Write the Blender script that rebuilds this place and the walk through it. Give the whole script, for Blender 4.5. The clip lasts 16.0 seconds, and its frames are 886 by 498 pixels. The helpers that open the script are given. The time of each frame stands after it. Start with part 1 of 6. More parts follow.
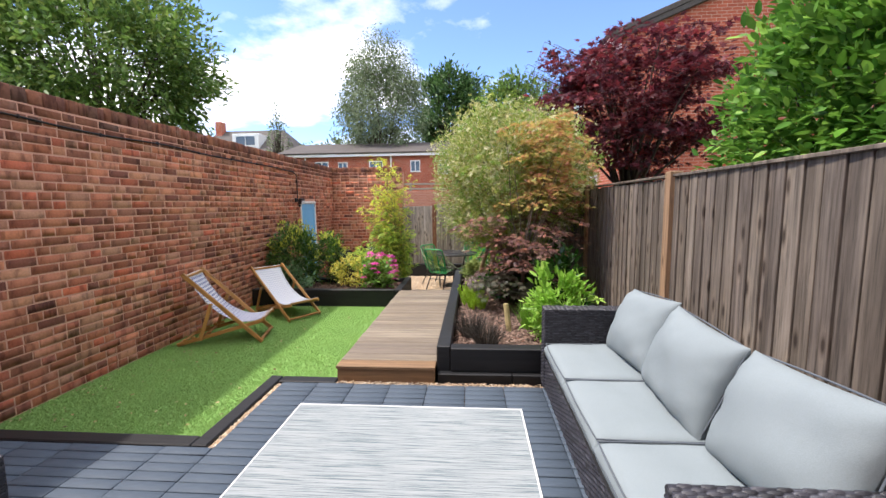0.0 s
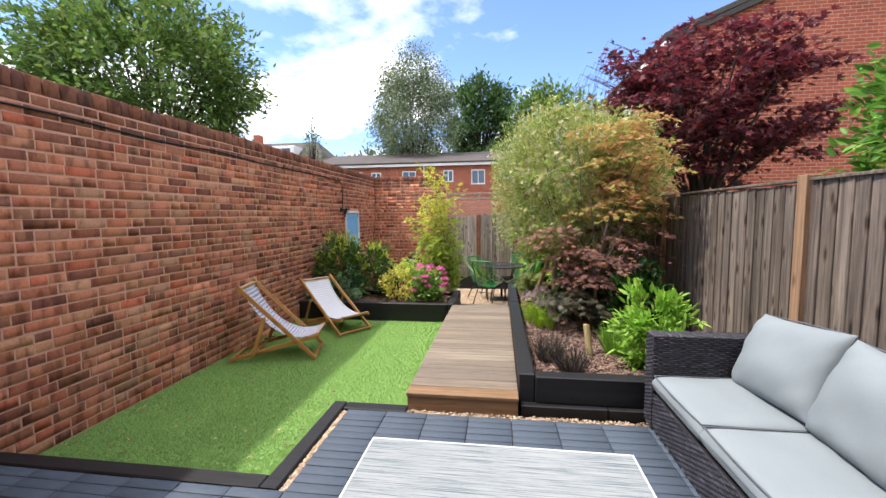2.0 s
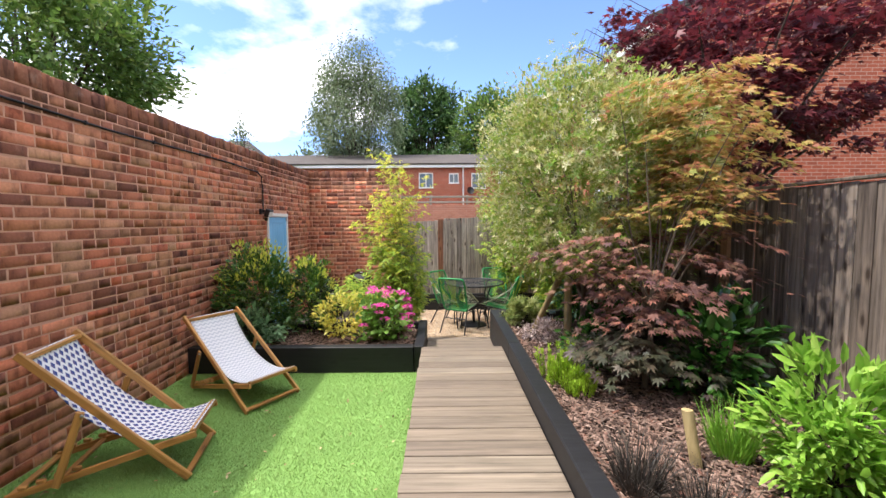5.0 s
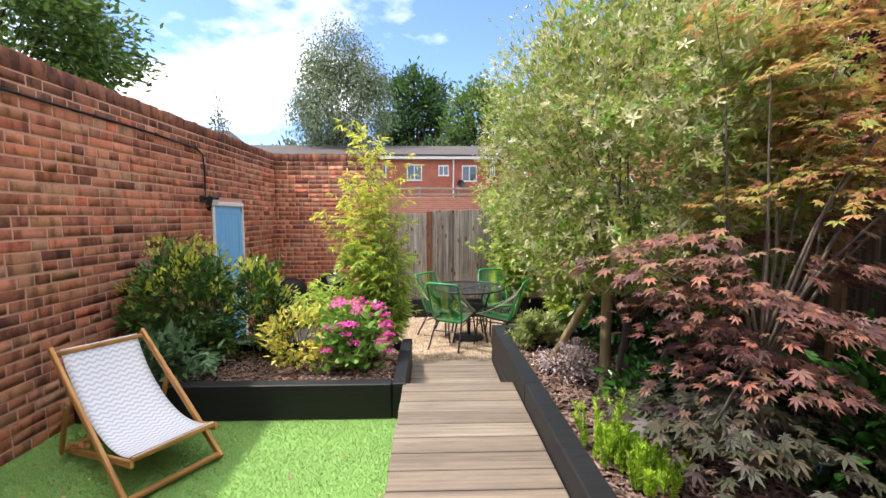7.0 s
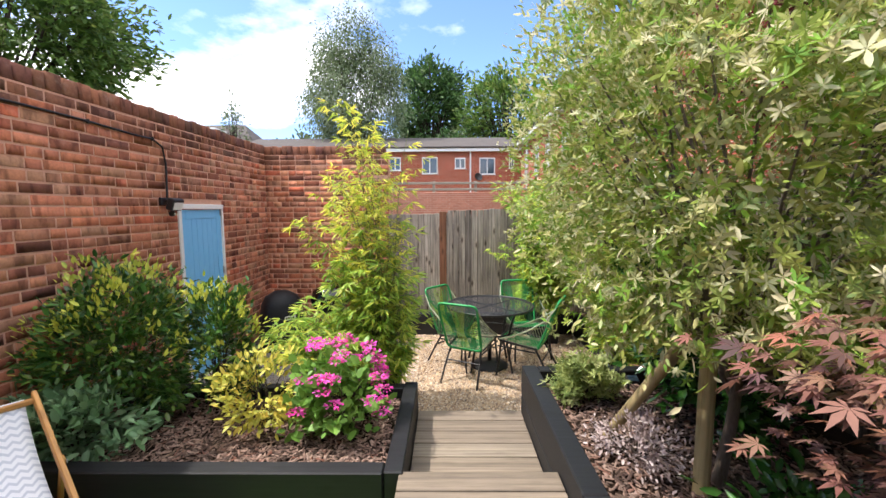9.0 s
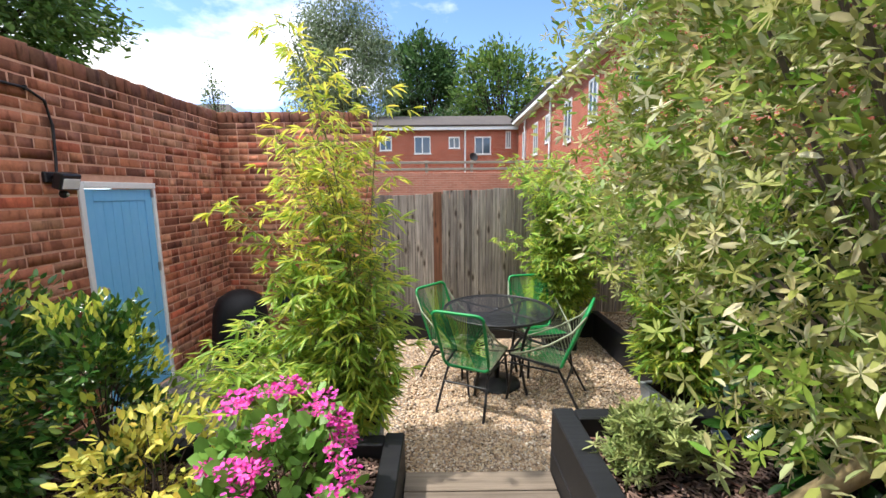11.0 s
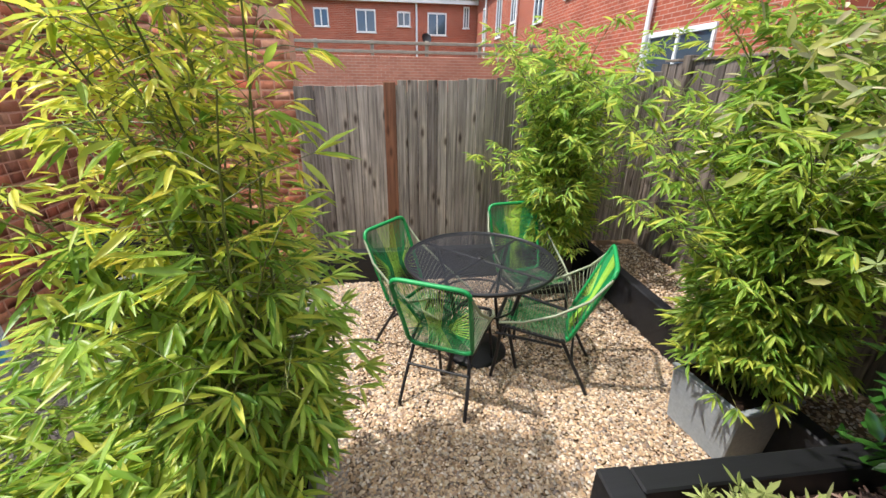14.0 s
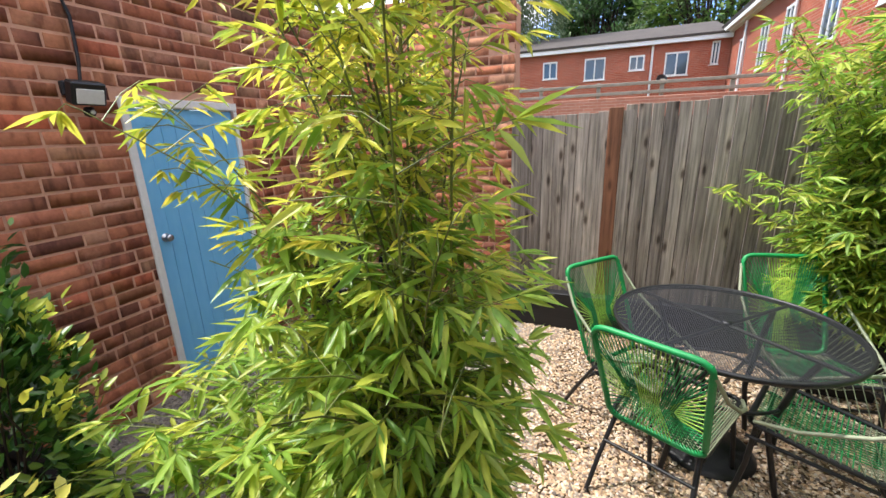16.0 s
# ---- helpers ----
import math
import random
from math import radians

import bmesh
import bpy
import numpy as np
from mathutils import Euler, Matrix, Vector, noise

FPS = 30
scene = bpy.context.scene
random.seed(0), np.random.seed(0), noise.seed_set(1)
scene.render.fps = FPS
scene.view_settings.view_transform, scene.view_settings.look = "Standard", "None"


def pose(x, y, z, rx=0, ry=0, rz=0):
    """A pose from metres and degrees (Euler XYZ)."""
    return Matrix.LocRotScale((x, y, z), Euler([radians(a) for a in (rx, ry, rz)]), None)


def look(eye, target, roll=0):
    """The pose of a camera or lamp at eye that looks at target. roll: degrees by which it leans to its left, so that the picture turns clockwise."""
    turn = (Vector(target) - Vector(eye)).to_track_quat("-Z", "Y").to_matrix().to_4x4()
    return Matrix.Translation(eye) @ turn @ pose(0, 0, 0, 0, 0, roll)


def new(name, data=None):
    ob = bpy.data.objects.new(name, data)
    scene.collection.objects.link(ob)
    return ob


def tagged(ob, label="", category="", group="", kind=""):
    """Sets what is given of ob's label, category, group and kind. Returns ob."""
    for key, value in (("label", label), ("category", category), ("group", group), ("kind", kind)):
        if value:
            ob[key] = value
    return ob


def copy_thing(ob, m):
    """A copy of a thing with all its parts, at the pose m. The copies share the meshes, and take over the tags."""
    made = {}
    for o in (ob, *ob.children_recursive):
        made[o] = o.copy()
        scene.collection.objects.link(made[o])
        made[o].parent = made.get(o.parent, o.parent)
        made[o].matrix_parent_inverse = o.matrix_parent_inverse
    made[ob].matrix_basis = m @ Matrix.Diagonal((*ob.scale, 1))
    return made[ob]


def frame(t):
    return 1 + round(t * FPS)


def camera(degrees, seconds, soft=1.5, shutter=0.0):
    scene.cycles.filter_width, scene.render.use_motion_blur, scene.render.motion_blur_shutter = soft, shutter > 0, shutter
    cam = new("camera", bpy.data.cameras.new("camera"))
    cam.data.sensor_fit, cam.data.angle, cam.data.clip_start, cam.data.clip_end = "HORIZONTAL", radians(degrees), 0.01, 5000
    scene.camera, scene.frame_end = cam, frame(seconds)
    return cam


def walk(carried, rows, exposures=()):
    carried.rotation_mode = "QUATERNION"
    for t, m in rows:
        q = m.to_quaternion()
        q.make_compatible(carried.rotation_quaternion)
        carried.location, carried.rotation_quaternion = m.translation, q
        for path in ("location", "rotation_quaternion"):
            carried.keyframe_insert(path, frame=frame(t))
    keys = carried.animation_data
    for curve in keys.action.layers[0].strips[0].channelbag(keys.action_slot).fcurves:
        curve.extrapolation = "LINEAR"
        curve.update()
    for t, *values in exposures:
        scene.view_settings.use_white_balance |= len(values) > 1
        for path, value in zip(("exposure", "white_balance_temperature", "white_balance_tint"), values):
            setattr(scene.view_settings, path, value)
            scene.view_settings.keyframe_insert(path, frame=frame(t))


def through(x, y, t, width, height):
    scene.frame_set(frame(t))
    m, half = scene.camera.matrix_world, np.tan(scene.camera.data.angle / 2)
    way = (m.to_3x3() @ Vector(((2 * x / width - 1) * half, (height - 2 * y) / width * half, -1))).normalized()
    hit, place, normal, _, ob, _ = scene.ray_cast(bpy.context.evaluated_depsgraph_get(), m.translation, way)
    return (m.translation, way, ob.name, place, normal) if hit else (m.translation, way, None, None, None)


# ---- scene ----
cam = camera(95.7, 16.0)
METRES, EYE, TILT, LEAN, TURN = 7.0, 1.44, -2.6, 0.0, 4.2
ROWS = [
    (0.0, 0.0, 0.0, 0.0, -0.04, -3.76, 0.63),
    (0.5, -0.0082, -0.0039, -0.0006, -1.89, -3.98, 0.43),
    (1.0, -0.0207, -0.0003, -0.0012, 0.07, -3.7, 0.22),
    (1.5, -0.0389, 0.0196, -0.0019, 2.63, -3.01, 0.23),
    (2.0, -0.0604, 0.0483, 0.0015, 3.78, -2.27, 0.4),
    (2.5, -0.0806, 0.0813, 0.0021, 3.31, -1.7, 0.62),
    (3.0, -0.095, 0.1207, 0.005, 1.78, -1.35, 0.77),
    (3.5, -0.0995, 0.168, 0.0043, -0.06, -1.23, 0.78),
    (4.0, -0.1046, 0.2136, 0.0055, -1.7, -1.21, 0.75),
    (6.5, -0.1033, 0.4227, 0.01, -6.23, -1.98, 0.37),
    (7.0, -0.0981, 0.4599, 0.0102, -6.0, -2.18, 0.26),
    (7.5, -0.0938, 0.4913, 0.0107, -5.34, -2.59, 0.36),
    (8.0, -0.0912, 0.5282, 0.019, -4.56, -2.99, 0.31),
    (8.5, -0.0879, 0.5554, 0.0297, -3.95, -3.22, 0.37),
    (9.0, -0.0812, 0.5935, 0.0322, -3.58, -3.16, 0.45),
    (11.5, -0.0735, 0.766, 0.0342, -5.4, -7.48, 0.94),
    (12.0, -0.0728, 0.8011, 0.0365, -6.82, -10.07, 0.99),
    (12.5, -0.0715, 0.8353, 0.0356, -8.58, -13.3, 0.62),
    (13.0, -0.0679, 0.8637, 0.0363, -10.26, -16.66, 0.25),
    (13.5, -0.068, 0.8826, 0.0384, -11.5, -19.21, -0.12),
    (14.0, -0.0688, 0.8978, 0.0424, -11.38, -20.24, -0.27),
    (14.5, -0.0667, 0.9057, 0.0436, -8.87, -19.77, -0.21),
    (15.0, -0.0624, 0.9128, 0.0434, -3.39, -18.15, 0.13),
    (15.5, -0.062, 0.9212, 0.0369, 5.51, -15.96, 0.73),
    (16.0, -0.0694, 0.9349, 0.0196, 17.73, -13.5, 0.94),
]
walk(cam, [(t, pose(0, 0, EYE, TILT, LEAN, TURN) @ pose(METRES * x, METRES * y, METRES * z, 90 + pitch, roll, yaw)) for t, x, y, z, yaw, pitch, roll in ROWS], [(t, e, k, g) for t, e, k, g in ((0, 1.5, 6450, 16), (4, 1.6, 6500, 16), (6.5, 1.65, 6450, 16), (9, 1.65, 6400, 15), (11.5, 1.48, 6300, 13), (14.5, 1.46, 6300, 14), (16, 1.55, 6300, 14))])

# ---- light ----
SUN_TO = Vector((1.21, 0.06, -2.15)).normalized()
world = bpy.data.worlds.new("sky")
scene.world = world
world.use_nodes = True
wn, wl = world.node_tree.nodes, world.node_tree.links
sky = wn.new("ShaderNodeTexSky")
sky.sky_type = "NISHITA"
sky.sun_disc = False
sky.sun_elevation = math.asin(-SUN_TO.z)
sky.sun_rotation = math.atan2(-SUN_TO.x, -SUN_TO.y)
sky.air_density, sky.dust_density, sky.ozone_density = 0.6, 0.05, 4.5
back = wn["Background"]
back.inputs["Strength"].default_value = 0.15
coord = wn.new("ShaderNodeTexCoord")
apart = wn.new("ShaderNodeSeparateXYZ")
wl.new(coord.outputs["Generated"], apart.inputs[0])
height = wn.new("ShaderNodeMath")
height.inputs[1].default_value = 0.22
wl.new(apart.outputs[2], height.inputs[0])
layer = wn.new("ShaderNodeVectorMath")
layer.operation = "DIVIDE"
wl.new(coord.outputs["Generated"], layer.inputs[0])
wl.new(height.outputs[0], layer.inputs[1])
stretch = wn.new("ShaderNodeMapping")
# offset picked so that wide cloud outside the view adds fill light
stretch.inputs["Location"].default_value = (-1.13, -4.77, -9.07)
wl.new(layer.outputs[0], stretch.inputs["Vector"])
cloud = wn.new("ShaderNodeTexNoise")
cloud.inputs["Scale"].default_value = 0.9
cloud.inputs["Detail"].default_value = 9
cloud.inputs["Roughness"].default_value = 0.55
wl.new(stretch.outputs[0], cloud.inputs["Vector"])
cover = wn.new("ShaderNodeValToRGB")
cover.color_ramp.elements[0].position, cover.color_ramp.elements[1].position = 0.45, 0.58
wl.new(cloud.outputs["Fac"], cover.inputs[0])
veil = wn.new("ShaderNodeMix")
veil.data_type = "RGBA"
wl.new(cover.outputs[0], veil.inputs[0])
wl.new(sky.outputs[0], veil.inputs[6])
# cloud radiance set high to lift the ambient light
veil.inputs[7].default_value = (6.0, 6.05, 6.1, 1)
wl.new(veil.outputs[2], back.inputs["Color"])

sun = new("sun", bpy.data.lights.new("sun", "SUN"))
sun.data.energy = 2.2
sun.data.angle = radians(1.2)
sun.data.color = (1.0, 0.95, 0.86)
sun.matrix_world = look((0, 0, 20), Vector((0, 0, 20)) + SUN_TO)

# ---- materials ----
def lin(h):
    """A linear colour from an sRGB hex string."""
    v = [int(h[i:i + 2], 16) / 255 for i in (0, 2, 4)]
    return tuple(c / 12.92 if c <= 0.04045 else ((c + 0.055) / 1.055) ** 2.4 for c in v) + (1,)


class Nodes:
    def __init__(self, name):
        self.mat = bpy.data.materials.new(name)
        self.mat.use_nodes = True
        self.n, self.l = self.mat.node_tree.nodes, self.mat.node_tree.links
        self.b = self.n["Principled BSDF"]
        self.out = self.n["Material Output"]
        self.obj = self.n.new("ShaderNodeTexCoord").outputs["Object"]

    def noise(self, scale, detail=4, rough=0.55, stretch=None, vec=None):
        t = self.n.new("ShaderNodeTexNoise")
        t.inputs["Scale"].default_value, t.inputs["Detail"].default_value, t.inputs["Roughness"].default_value = scale, detail, rough
        v = vec or self.obj
        if stretch:
            m = self.n.new("ShaderNodeMapping")
            m.inputs["Scale"].default_value = stretch
            self.l.new(v, m.inputs["Vector"])
            v = m.outputs[0]
        self.l.new(v, t.inputs["Vector"])
        return t.outputs["Fac"]

    def ramp(self, fac, stops):
        r = self.n.new("ShaderNodeValToRGB")
        e = r.color_ramp.elements
        while len(e) < len(stops):
            e.new(0.5)
        for el, (p, c) in zip(e, stops):
            el.position, el.color = p, c if len(c) == 4 else (*c, 1)
        self.l.new(fac, r.inputs[0])
        return r.outputs[0]

    def mix(self, fac, a, b, mode="MIX"):
        m = self.n.new("ShaderNodeMix")
        m.data_type, m.blend_type = "RGBA", mode
        for s, v in ((0, fac), (6, a), (7, b)):
            if isinstance(v, (int, float, tuple)):
                m.inputs[s].default_value = v
            else:
                self.l.new(v, m.inputs[s])
        return m.outputs[2]

    def math(self, op, a, b=0.0):
        m = self.n.new("ShaderNodeMath")
        m.operation = op
        for i, v in enumerate((a, b)):
            if isinstance(v, (int, float)):
                m.inputs[i].default_value = v
            else:
                self.l.new(v, m.inputs[i])
        return m.outputs[0]

    def rand(self):
        """A random number for each object and each island."""
        o = self.n.new("ShaderNodeObjectInfo").outputs["Random"]
        g = self.n.new("ShaderNodeNewGeometry").outputs["Random Per Island"]
        return self.math("FRACT", self.math("ADD", o, g))

    def bump(self, height, strength=0.4, dist=0.01):
        p = self.n.new("ShaderNodeBump")
        p.inputs["Strength"].default_value, p.inputs["Distance"].default_value = strength, dist
        self.l.new(height, p.inputs["Height"])
        self.l.new(p.outputs[0], self.b.inputs["Normal"])

    def done(self, color, rough=0.7, metal=0.0, spec=None):
        if isinstance(color, tuple):
            self.b.inputs["Base Color"].default_value = color
        else:
            self.l.new(color, self.b.inputs["Base Color"])
        if isinstance(rough, (int, float)):
            self.b.inputs["Roughness"].default_value = rough
        else:
            self.l.new(rough, self.b.inputs["Roughness"])
        self.b.inputs["Metallic"].default_value = metal
        if spec is not None:
            self.b.inputs["Specular IOR Level"].default_value = spec
        return self.mat


def speckled(name, dark, light, scale=30, rough=0.7, big=2.0, bump=0.3, metal=0.0, stretch=None, spec=None):
    """Two scales of noise between two colours, with fine relief."""
    k = Nodes(name)
    fine, wide = k.noise(scale, 6, 0.6, stretch), k.noise(big, 3)
    f = k.math("ADD", k.math("MULTIPLY", fine, 0.6), k.math("MULTIPLY", wide, 0.4))
    c = k.ramp(f, ((0.3, lin(dark)), (0.7, lin(light))))
    k.bump(fine, bump, 0.004)
    return k.done(c, rough, metal, spec)


def varied(name, colours, scale=40, rough=0.75, bump=0.3, wear=0.35, stretch=None, spec=None, weathered=None):
    """A colour picked at random for each piece, with grain and stains."""
    k = Nodes(name)
    n = len(colours)
    c = k.ramp(k.rand(), [(i / max(1, n - 1), lin(h)) for i, h in enumerate(colours)])
    fine, wide = k.noise(scale, 6, 0.65, stretch), k.noise(3.0, 4)
    c = k.mix(wear, c, k.ramp(fine, ((0.25, (0.5, 0.5, 0.5)), (0.75, (1.3, 1.3, 1.3)))), "MULTIPLY")
    c = k.mix(0.3, c, k.ramp(wide, ((0.3, (0.6, 0.6, 0.6)), (0.7, (1.15, 1.15, 1.15)))), "MULTIPLY")
    if weathered:
        band = k.ramp(k.noise(13.0, 3, 0.5, (1.0, 1.0, 0.3)), ((0.40, (0.5, 0.48, 0.5)), (0.47, (0.95, 0.95, 0.95)), (0.6, (1.12, 1.12, 1.12))))
        c = k.mix(0.8, c, band, "MULTIPLY")
        patch = k.ramp(k.noise(0.55, 3, 0.5), ((0.42, (0.78, 0.76, 0.76)), (0.6, (1.18, 1.12, 1.08))))
        c = k.mix(0.8, c, patch, "MULTIPLY")
        pale = k.ramp(k.noise(5.0, 7, 0.7), ((0.56, (0, 0, 0)), (0.68, (1, 1, 1))))
        c = k.mix(k.math("MULTIPLY", pale, 0.22), c, lin(weathered))
    k.bump(fine, bump, 0.004)
    return k.done(c, rough, 0.0, spec)


def leafy(name, colours, rough=0.45, through=0.4, spec=0.35, gain=1.5):
    """Leaves: a colour for each leaf; part of the light passes through."""
    k = Nodes(name)
    n = len(colours)
    c = k.ramp(k.rand(), [(i / max(1, n - 1), lin(h)) for i, h in enumerate(colours)])
    c = k.mix(0.35, c, k.ramp(k.noise(25, 3), ((0.3, (0.6, 0.6, 0.6)), (0.7, (1.2, 1.2, 1.2)))), "MULTIPLY")
    c = k.mix(1.0, c, (gain, gain, gain, 1.0), "MULTIPLY")
    k.done(c, rough, 0.0, spec)
    t = k.n.new("ShaderNodeBsdfTranslucent")
    k.l.new(c, t.inputs["Color"])
    m = k.n.new("ShaderNodeMixShader")
    m.inputs[0].default_value = through
    k.l.new(k.b.outputs[0], m.inputs[1])
    k.l.new(t.outputs[0], m.inputs[2])
    k.l.new(m.outputs[0], k.out.inputs["Surface"])
    return k.mat


def wood(name, colours, axis=0, rough=0.7, streak=1.0, gloss=0.3, knots=0.85):
    """Planks with grain along an axis, knots and a colour of their own."""
    k = Nodes(name)
    st = [14.0, 14.0, 14.0]
    st[axis] = 0.7
    n = len(colours)
    c = k.ramp(k.rand(), [(i / max(1, n - 1), lin(h)) for i, h in enumerate(colours)])
    r = k.n.new("ShaderNodeCombineXYZ")
    ob = k.n.new("ShaderNodeObjectInfo").outputs["Random"]
    k.l.new(k.math("MULTIPLY", ob, 40.0), r.inputs[0])
    k.l.new(k.math("MULTIPLY", ob, 23.0), r.inputs[2])
    v = k.n.new("ShaderNodeVectorMath")
    k.l.new(k.obj, v.inputs[0])
    k.l.new(r.outputs[0], v.inputs[1])
    grain = k.noise(3.0, 8, 0.7, tuple(st), v.outputs[0])
    wide = k.noise(1.6, 4, 0.5, None, v.outputs[0])
    c = k.mix(0.75 * streak, c, k.ramp(grain, ((0.36, (0.3, 0.3, 0.3)), (0.5, (0.95, 0.95, 0.95)), (0.64, (1.35, 1.35, 1.35)))), "MULTIPLY")
    c = k.mix(0.55 * streak, c, k.ramp(wide, ((0.3, (0.5, 0.5, 0.5)), (0.7, (1.2, 1.2, 1.2)))), "MULTIPLY")
    st[axis] = 0.35
    band = k.noise(1.0, 3, 0.6, tuple(st), v.outputs[0])
    c = k.mix(0.6 * streak, c, k.ramp(band, ((0.36, (0.45, 0.43, 0.42)), (0.5, (1, 1, 1)), (0.64, (1.35, 1.33, 1.3)))), "MULTIPLY")
    wv = k.n.new("ShaderNodeTexWave")
    wv.bands_direction = "XYZ"[(axis + 1) % 3]
    for key, val in (("Scale", 3.0), ("Distortion", 7.0), ("Detail", 2.0), ("Detail Scale", 1.2)):
        wv.inputs[key].default_value = val
    flow = [3.0, 3.0, 3.0]
    flow[axis] = 0.1
    mw = k.n.new("ShaderNodeMapping")
    mw.inputs["Scale"].default_value = tuple(flow)
    k.l.new(v.outputs[0], mw.inputs["Vector"])
    k.l.new(mw.outputs[0], wv.inputs["Vector"])
    c = k.mix(0.28 * streak, c, k.ramp(wv.outputs["Fac"], ((0.1, (0.5, 0.48, 0.46)), (0.5, (1, 1, 1)), (0.9, (1.2, 1.2, 1.2)))), "MULTIPLY")
    sep = k.n.new("ShaderNodeSeparateXYZ")
    k.l.new(v.outputs[0], sep.inputs[0])
    flat = k.n.new("ShaderNodeCombineXYZ")
    k.l.new(k.math("MULTIPLY", k.math("ADD", sep.outputs[(axis + 1) % 3], sep.outputs[(axis + 2) % 3]), 7.0), flat.inputs[0])
    k.l.new(k.math("MULTIPLY", sep.outputs[axis], 2.4), flat.inputs[1])
    sp = k.n.new("ShaderNodeTexVoronoi")
    sp.voronoi_dimensions = "2D"
    sp.inputs["Scale"].default_value = 1.0
    k.l.new(flat.outputs[0], sp.inputs["Vector"])
    knot = k.ramp(sp.outputs["Distance"], ((0.05, (0.2, 0.16, 0.13)), (0.11, (0.85, 0.82, 0.8)), (0.17, (1.2, 1.17, 1.12)), (0.32, (1, 1, 1))))
    c = k.mix(knots * streak, c, knot, "MULTIPLY")
    k.bump(grain, 0.35, 0.004)
    return k.done(c, rough, 0.0, gloss)


BRICK = varied("red_brick", ("a86a52", "bc785c", "c88464", "885844", "c08466", "b06e54", "744c40", "bc7454", "c88e6c", "b4886c", "925e4a", "d07456"), 45, 0.88, 0.22, 0.5, None, 0.2, "cfa58e")
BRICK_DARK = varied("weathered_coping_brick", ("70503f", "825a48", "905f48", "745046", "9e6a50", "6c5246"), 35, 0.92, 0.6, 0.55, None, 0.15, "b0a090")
MORTAR = speckled("lime_mortar", "b88a74", "d2a48c", 25, 0.95, 3.0, 0.5, spec=0.1)
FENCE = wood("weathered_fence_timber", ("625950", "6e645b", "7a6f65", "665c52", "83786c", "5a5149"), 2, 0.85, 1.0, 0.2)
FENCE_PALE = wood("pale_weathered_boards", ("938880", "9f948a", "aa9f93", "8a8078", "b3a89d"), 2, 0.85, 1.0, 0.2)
POST = wood("new_orange_timber", ("a8886a", "9c7c5e"), 2, 0.75, 0.7)
RUST_POST = wood("reddish_stained_post", ("7d5640", "8a5d45"), 2, 0.8, 0.7)
DECK = wood("brown_decking", ("74685a", "7e7262", "6a5f54", "857a6a", "706558"), 0, 0.62, 0.55, 0.35, 0.25)
DECK_NEW = wood("orange_brown_decking", ("8a6c4e", "927454"), 0, 0.55, 0.6, 0.35, 0.25)
SLEEPER = wood("black_painted_sleeper", ("17181a", "1c1d20", "131416"), 0, 0.55, 0.6, 0.4)
TILE = speckled("grey_composite_tile", "404a55", "4e5965", 90, 0.65, 2.0, 0.2, stretch=(0.15, 1, 1), spec=0.25)
TURF = varied("artificial_grass", ("86a860", "8eb066", "92b46a", "82a45c", "96b86e"), 60, 0.95, 0.2, 0.2, None, 0.05)
TURF_BASE = speckled("grass_backing", "709652", "84aa60", 200, 0.9, 2.0, 0.8, spec=0.1)
PEBBLE = varied("gold_gravel", ("b29270", "d2bc9c", "8e7054", "e2d6c2", "80746a", "be9e78", "a08872", "645a54", "dcc6a6", "9c7e5e"), 30, 0.75, 0.3, 0.3, None, 0.3)
PEBBLE_GREY = varied("grey_gravel", ("6e6a66", "8a847c", "55524f", "a09890", "7a6e64", "928a84"), 30, 0.8, 0.3, 0.3, None, 0.25)
GRIT = speckled("gravel_bed", "4f4034", "7d6850", 120, 0.95, 4, 0.8, spec=0.1)
PAVING = speckled("grey_paving", "6e675e", "a89e90", 70, 0.9, 9, 0.8, spec=0.15)
CHIP = varied("bark_chip", ("3c312b", "5c4a42", "786257", "8e7668", "2e251f", "a28a7c", "6a4538"), 60, 0.9, 0.4, 0.4, (1, 1, 1), 0.15)
LITTER = varied("dry_leaf", ("b8a274", "9c8458", "7a5c3c", "cbb98c", "5a4630"), 60, 0.85, 0.2, 0.3)
SOIL = speckled("dark_soil", "1c1512", "35291f", 50, 0.98, 4.0, 0.9, spec=0.1)
SOIL_GREEN = speckled("rough_ground", "3a4a26", "5c6440", 3, 0.98, 0.3, 0.5, spec=0.1)
RATTAN = varied("grey_black_rattan", ("24242a", "303037", "3c3c44", "1d1d22", "4a4a52"), 120, 0.42, 0.3, 0.4, (1, 8, 8), 0.5)
RATTAN_CORE = speckled("rattan_core", "0c0c0e", "17171a", 60, 0.7)
CUSHION = speckled("pale_grey_cushion_fabric", "767f82", "848d90", 260, 0.9, 3.0, 0.25, spec=0.15)
PIPING = speckled("grey_piping", "454b52", "5a6168", 200, 0.85)
ACER_BARK = speckled("grey_bark", "4a3f36", "76695a", 40, 0.9, 3, 0.8, stretch=(3, 3, 0.6))
DARK_BARK = speckled("dark_bark", "2a211c", "4a3c32", 30, 0.92, 3, 0.8, stretch=(3, 3, 0.6))
STAKE = wood("pale_round_stake", ("9a8a62", "a8986c"), 2, 0.8, 0.5)
CANE = varied("bamboo_cane", ("5a6a2c", "77803a", "4a5525", "8c8a48"), 30, 0.5, 0.2, 0.3)
TEAK = wood("oiled_chair_wood", ("b07f45", "bb8a4e", "a67640"), 1, 0.5, 0.5, 0.4)
BLACK_METAL = speckled("black_powder_coat", "121315", "1d1e21", 80, 0.45, 4, 0.15, spec=0.5)
GREEN_A = varied("dark_green_cord", ("128544", "189650", "148c48"), 60, 0.5, 0.15, 0.2)
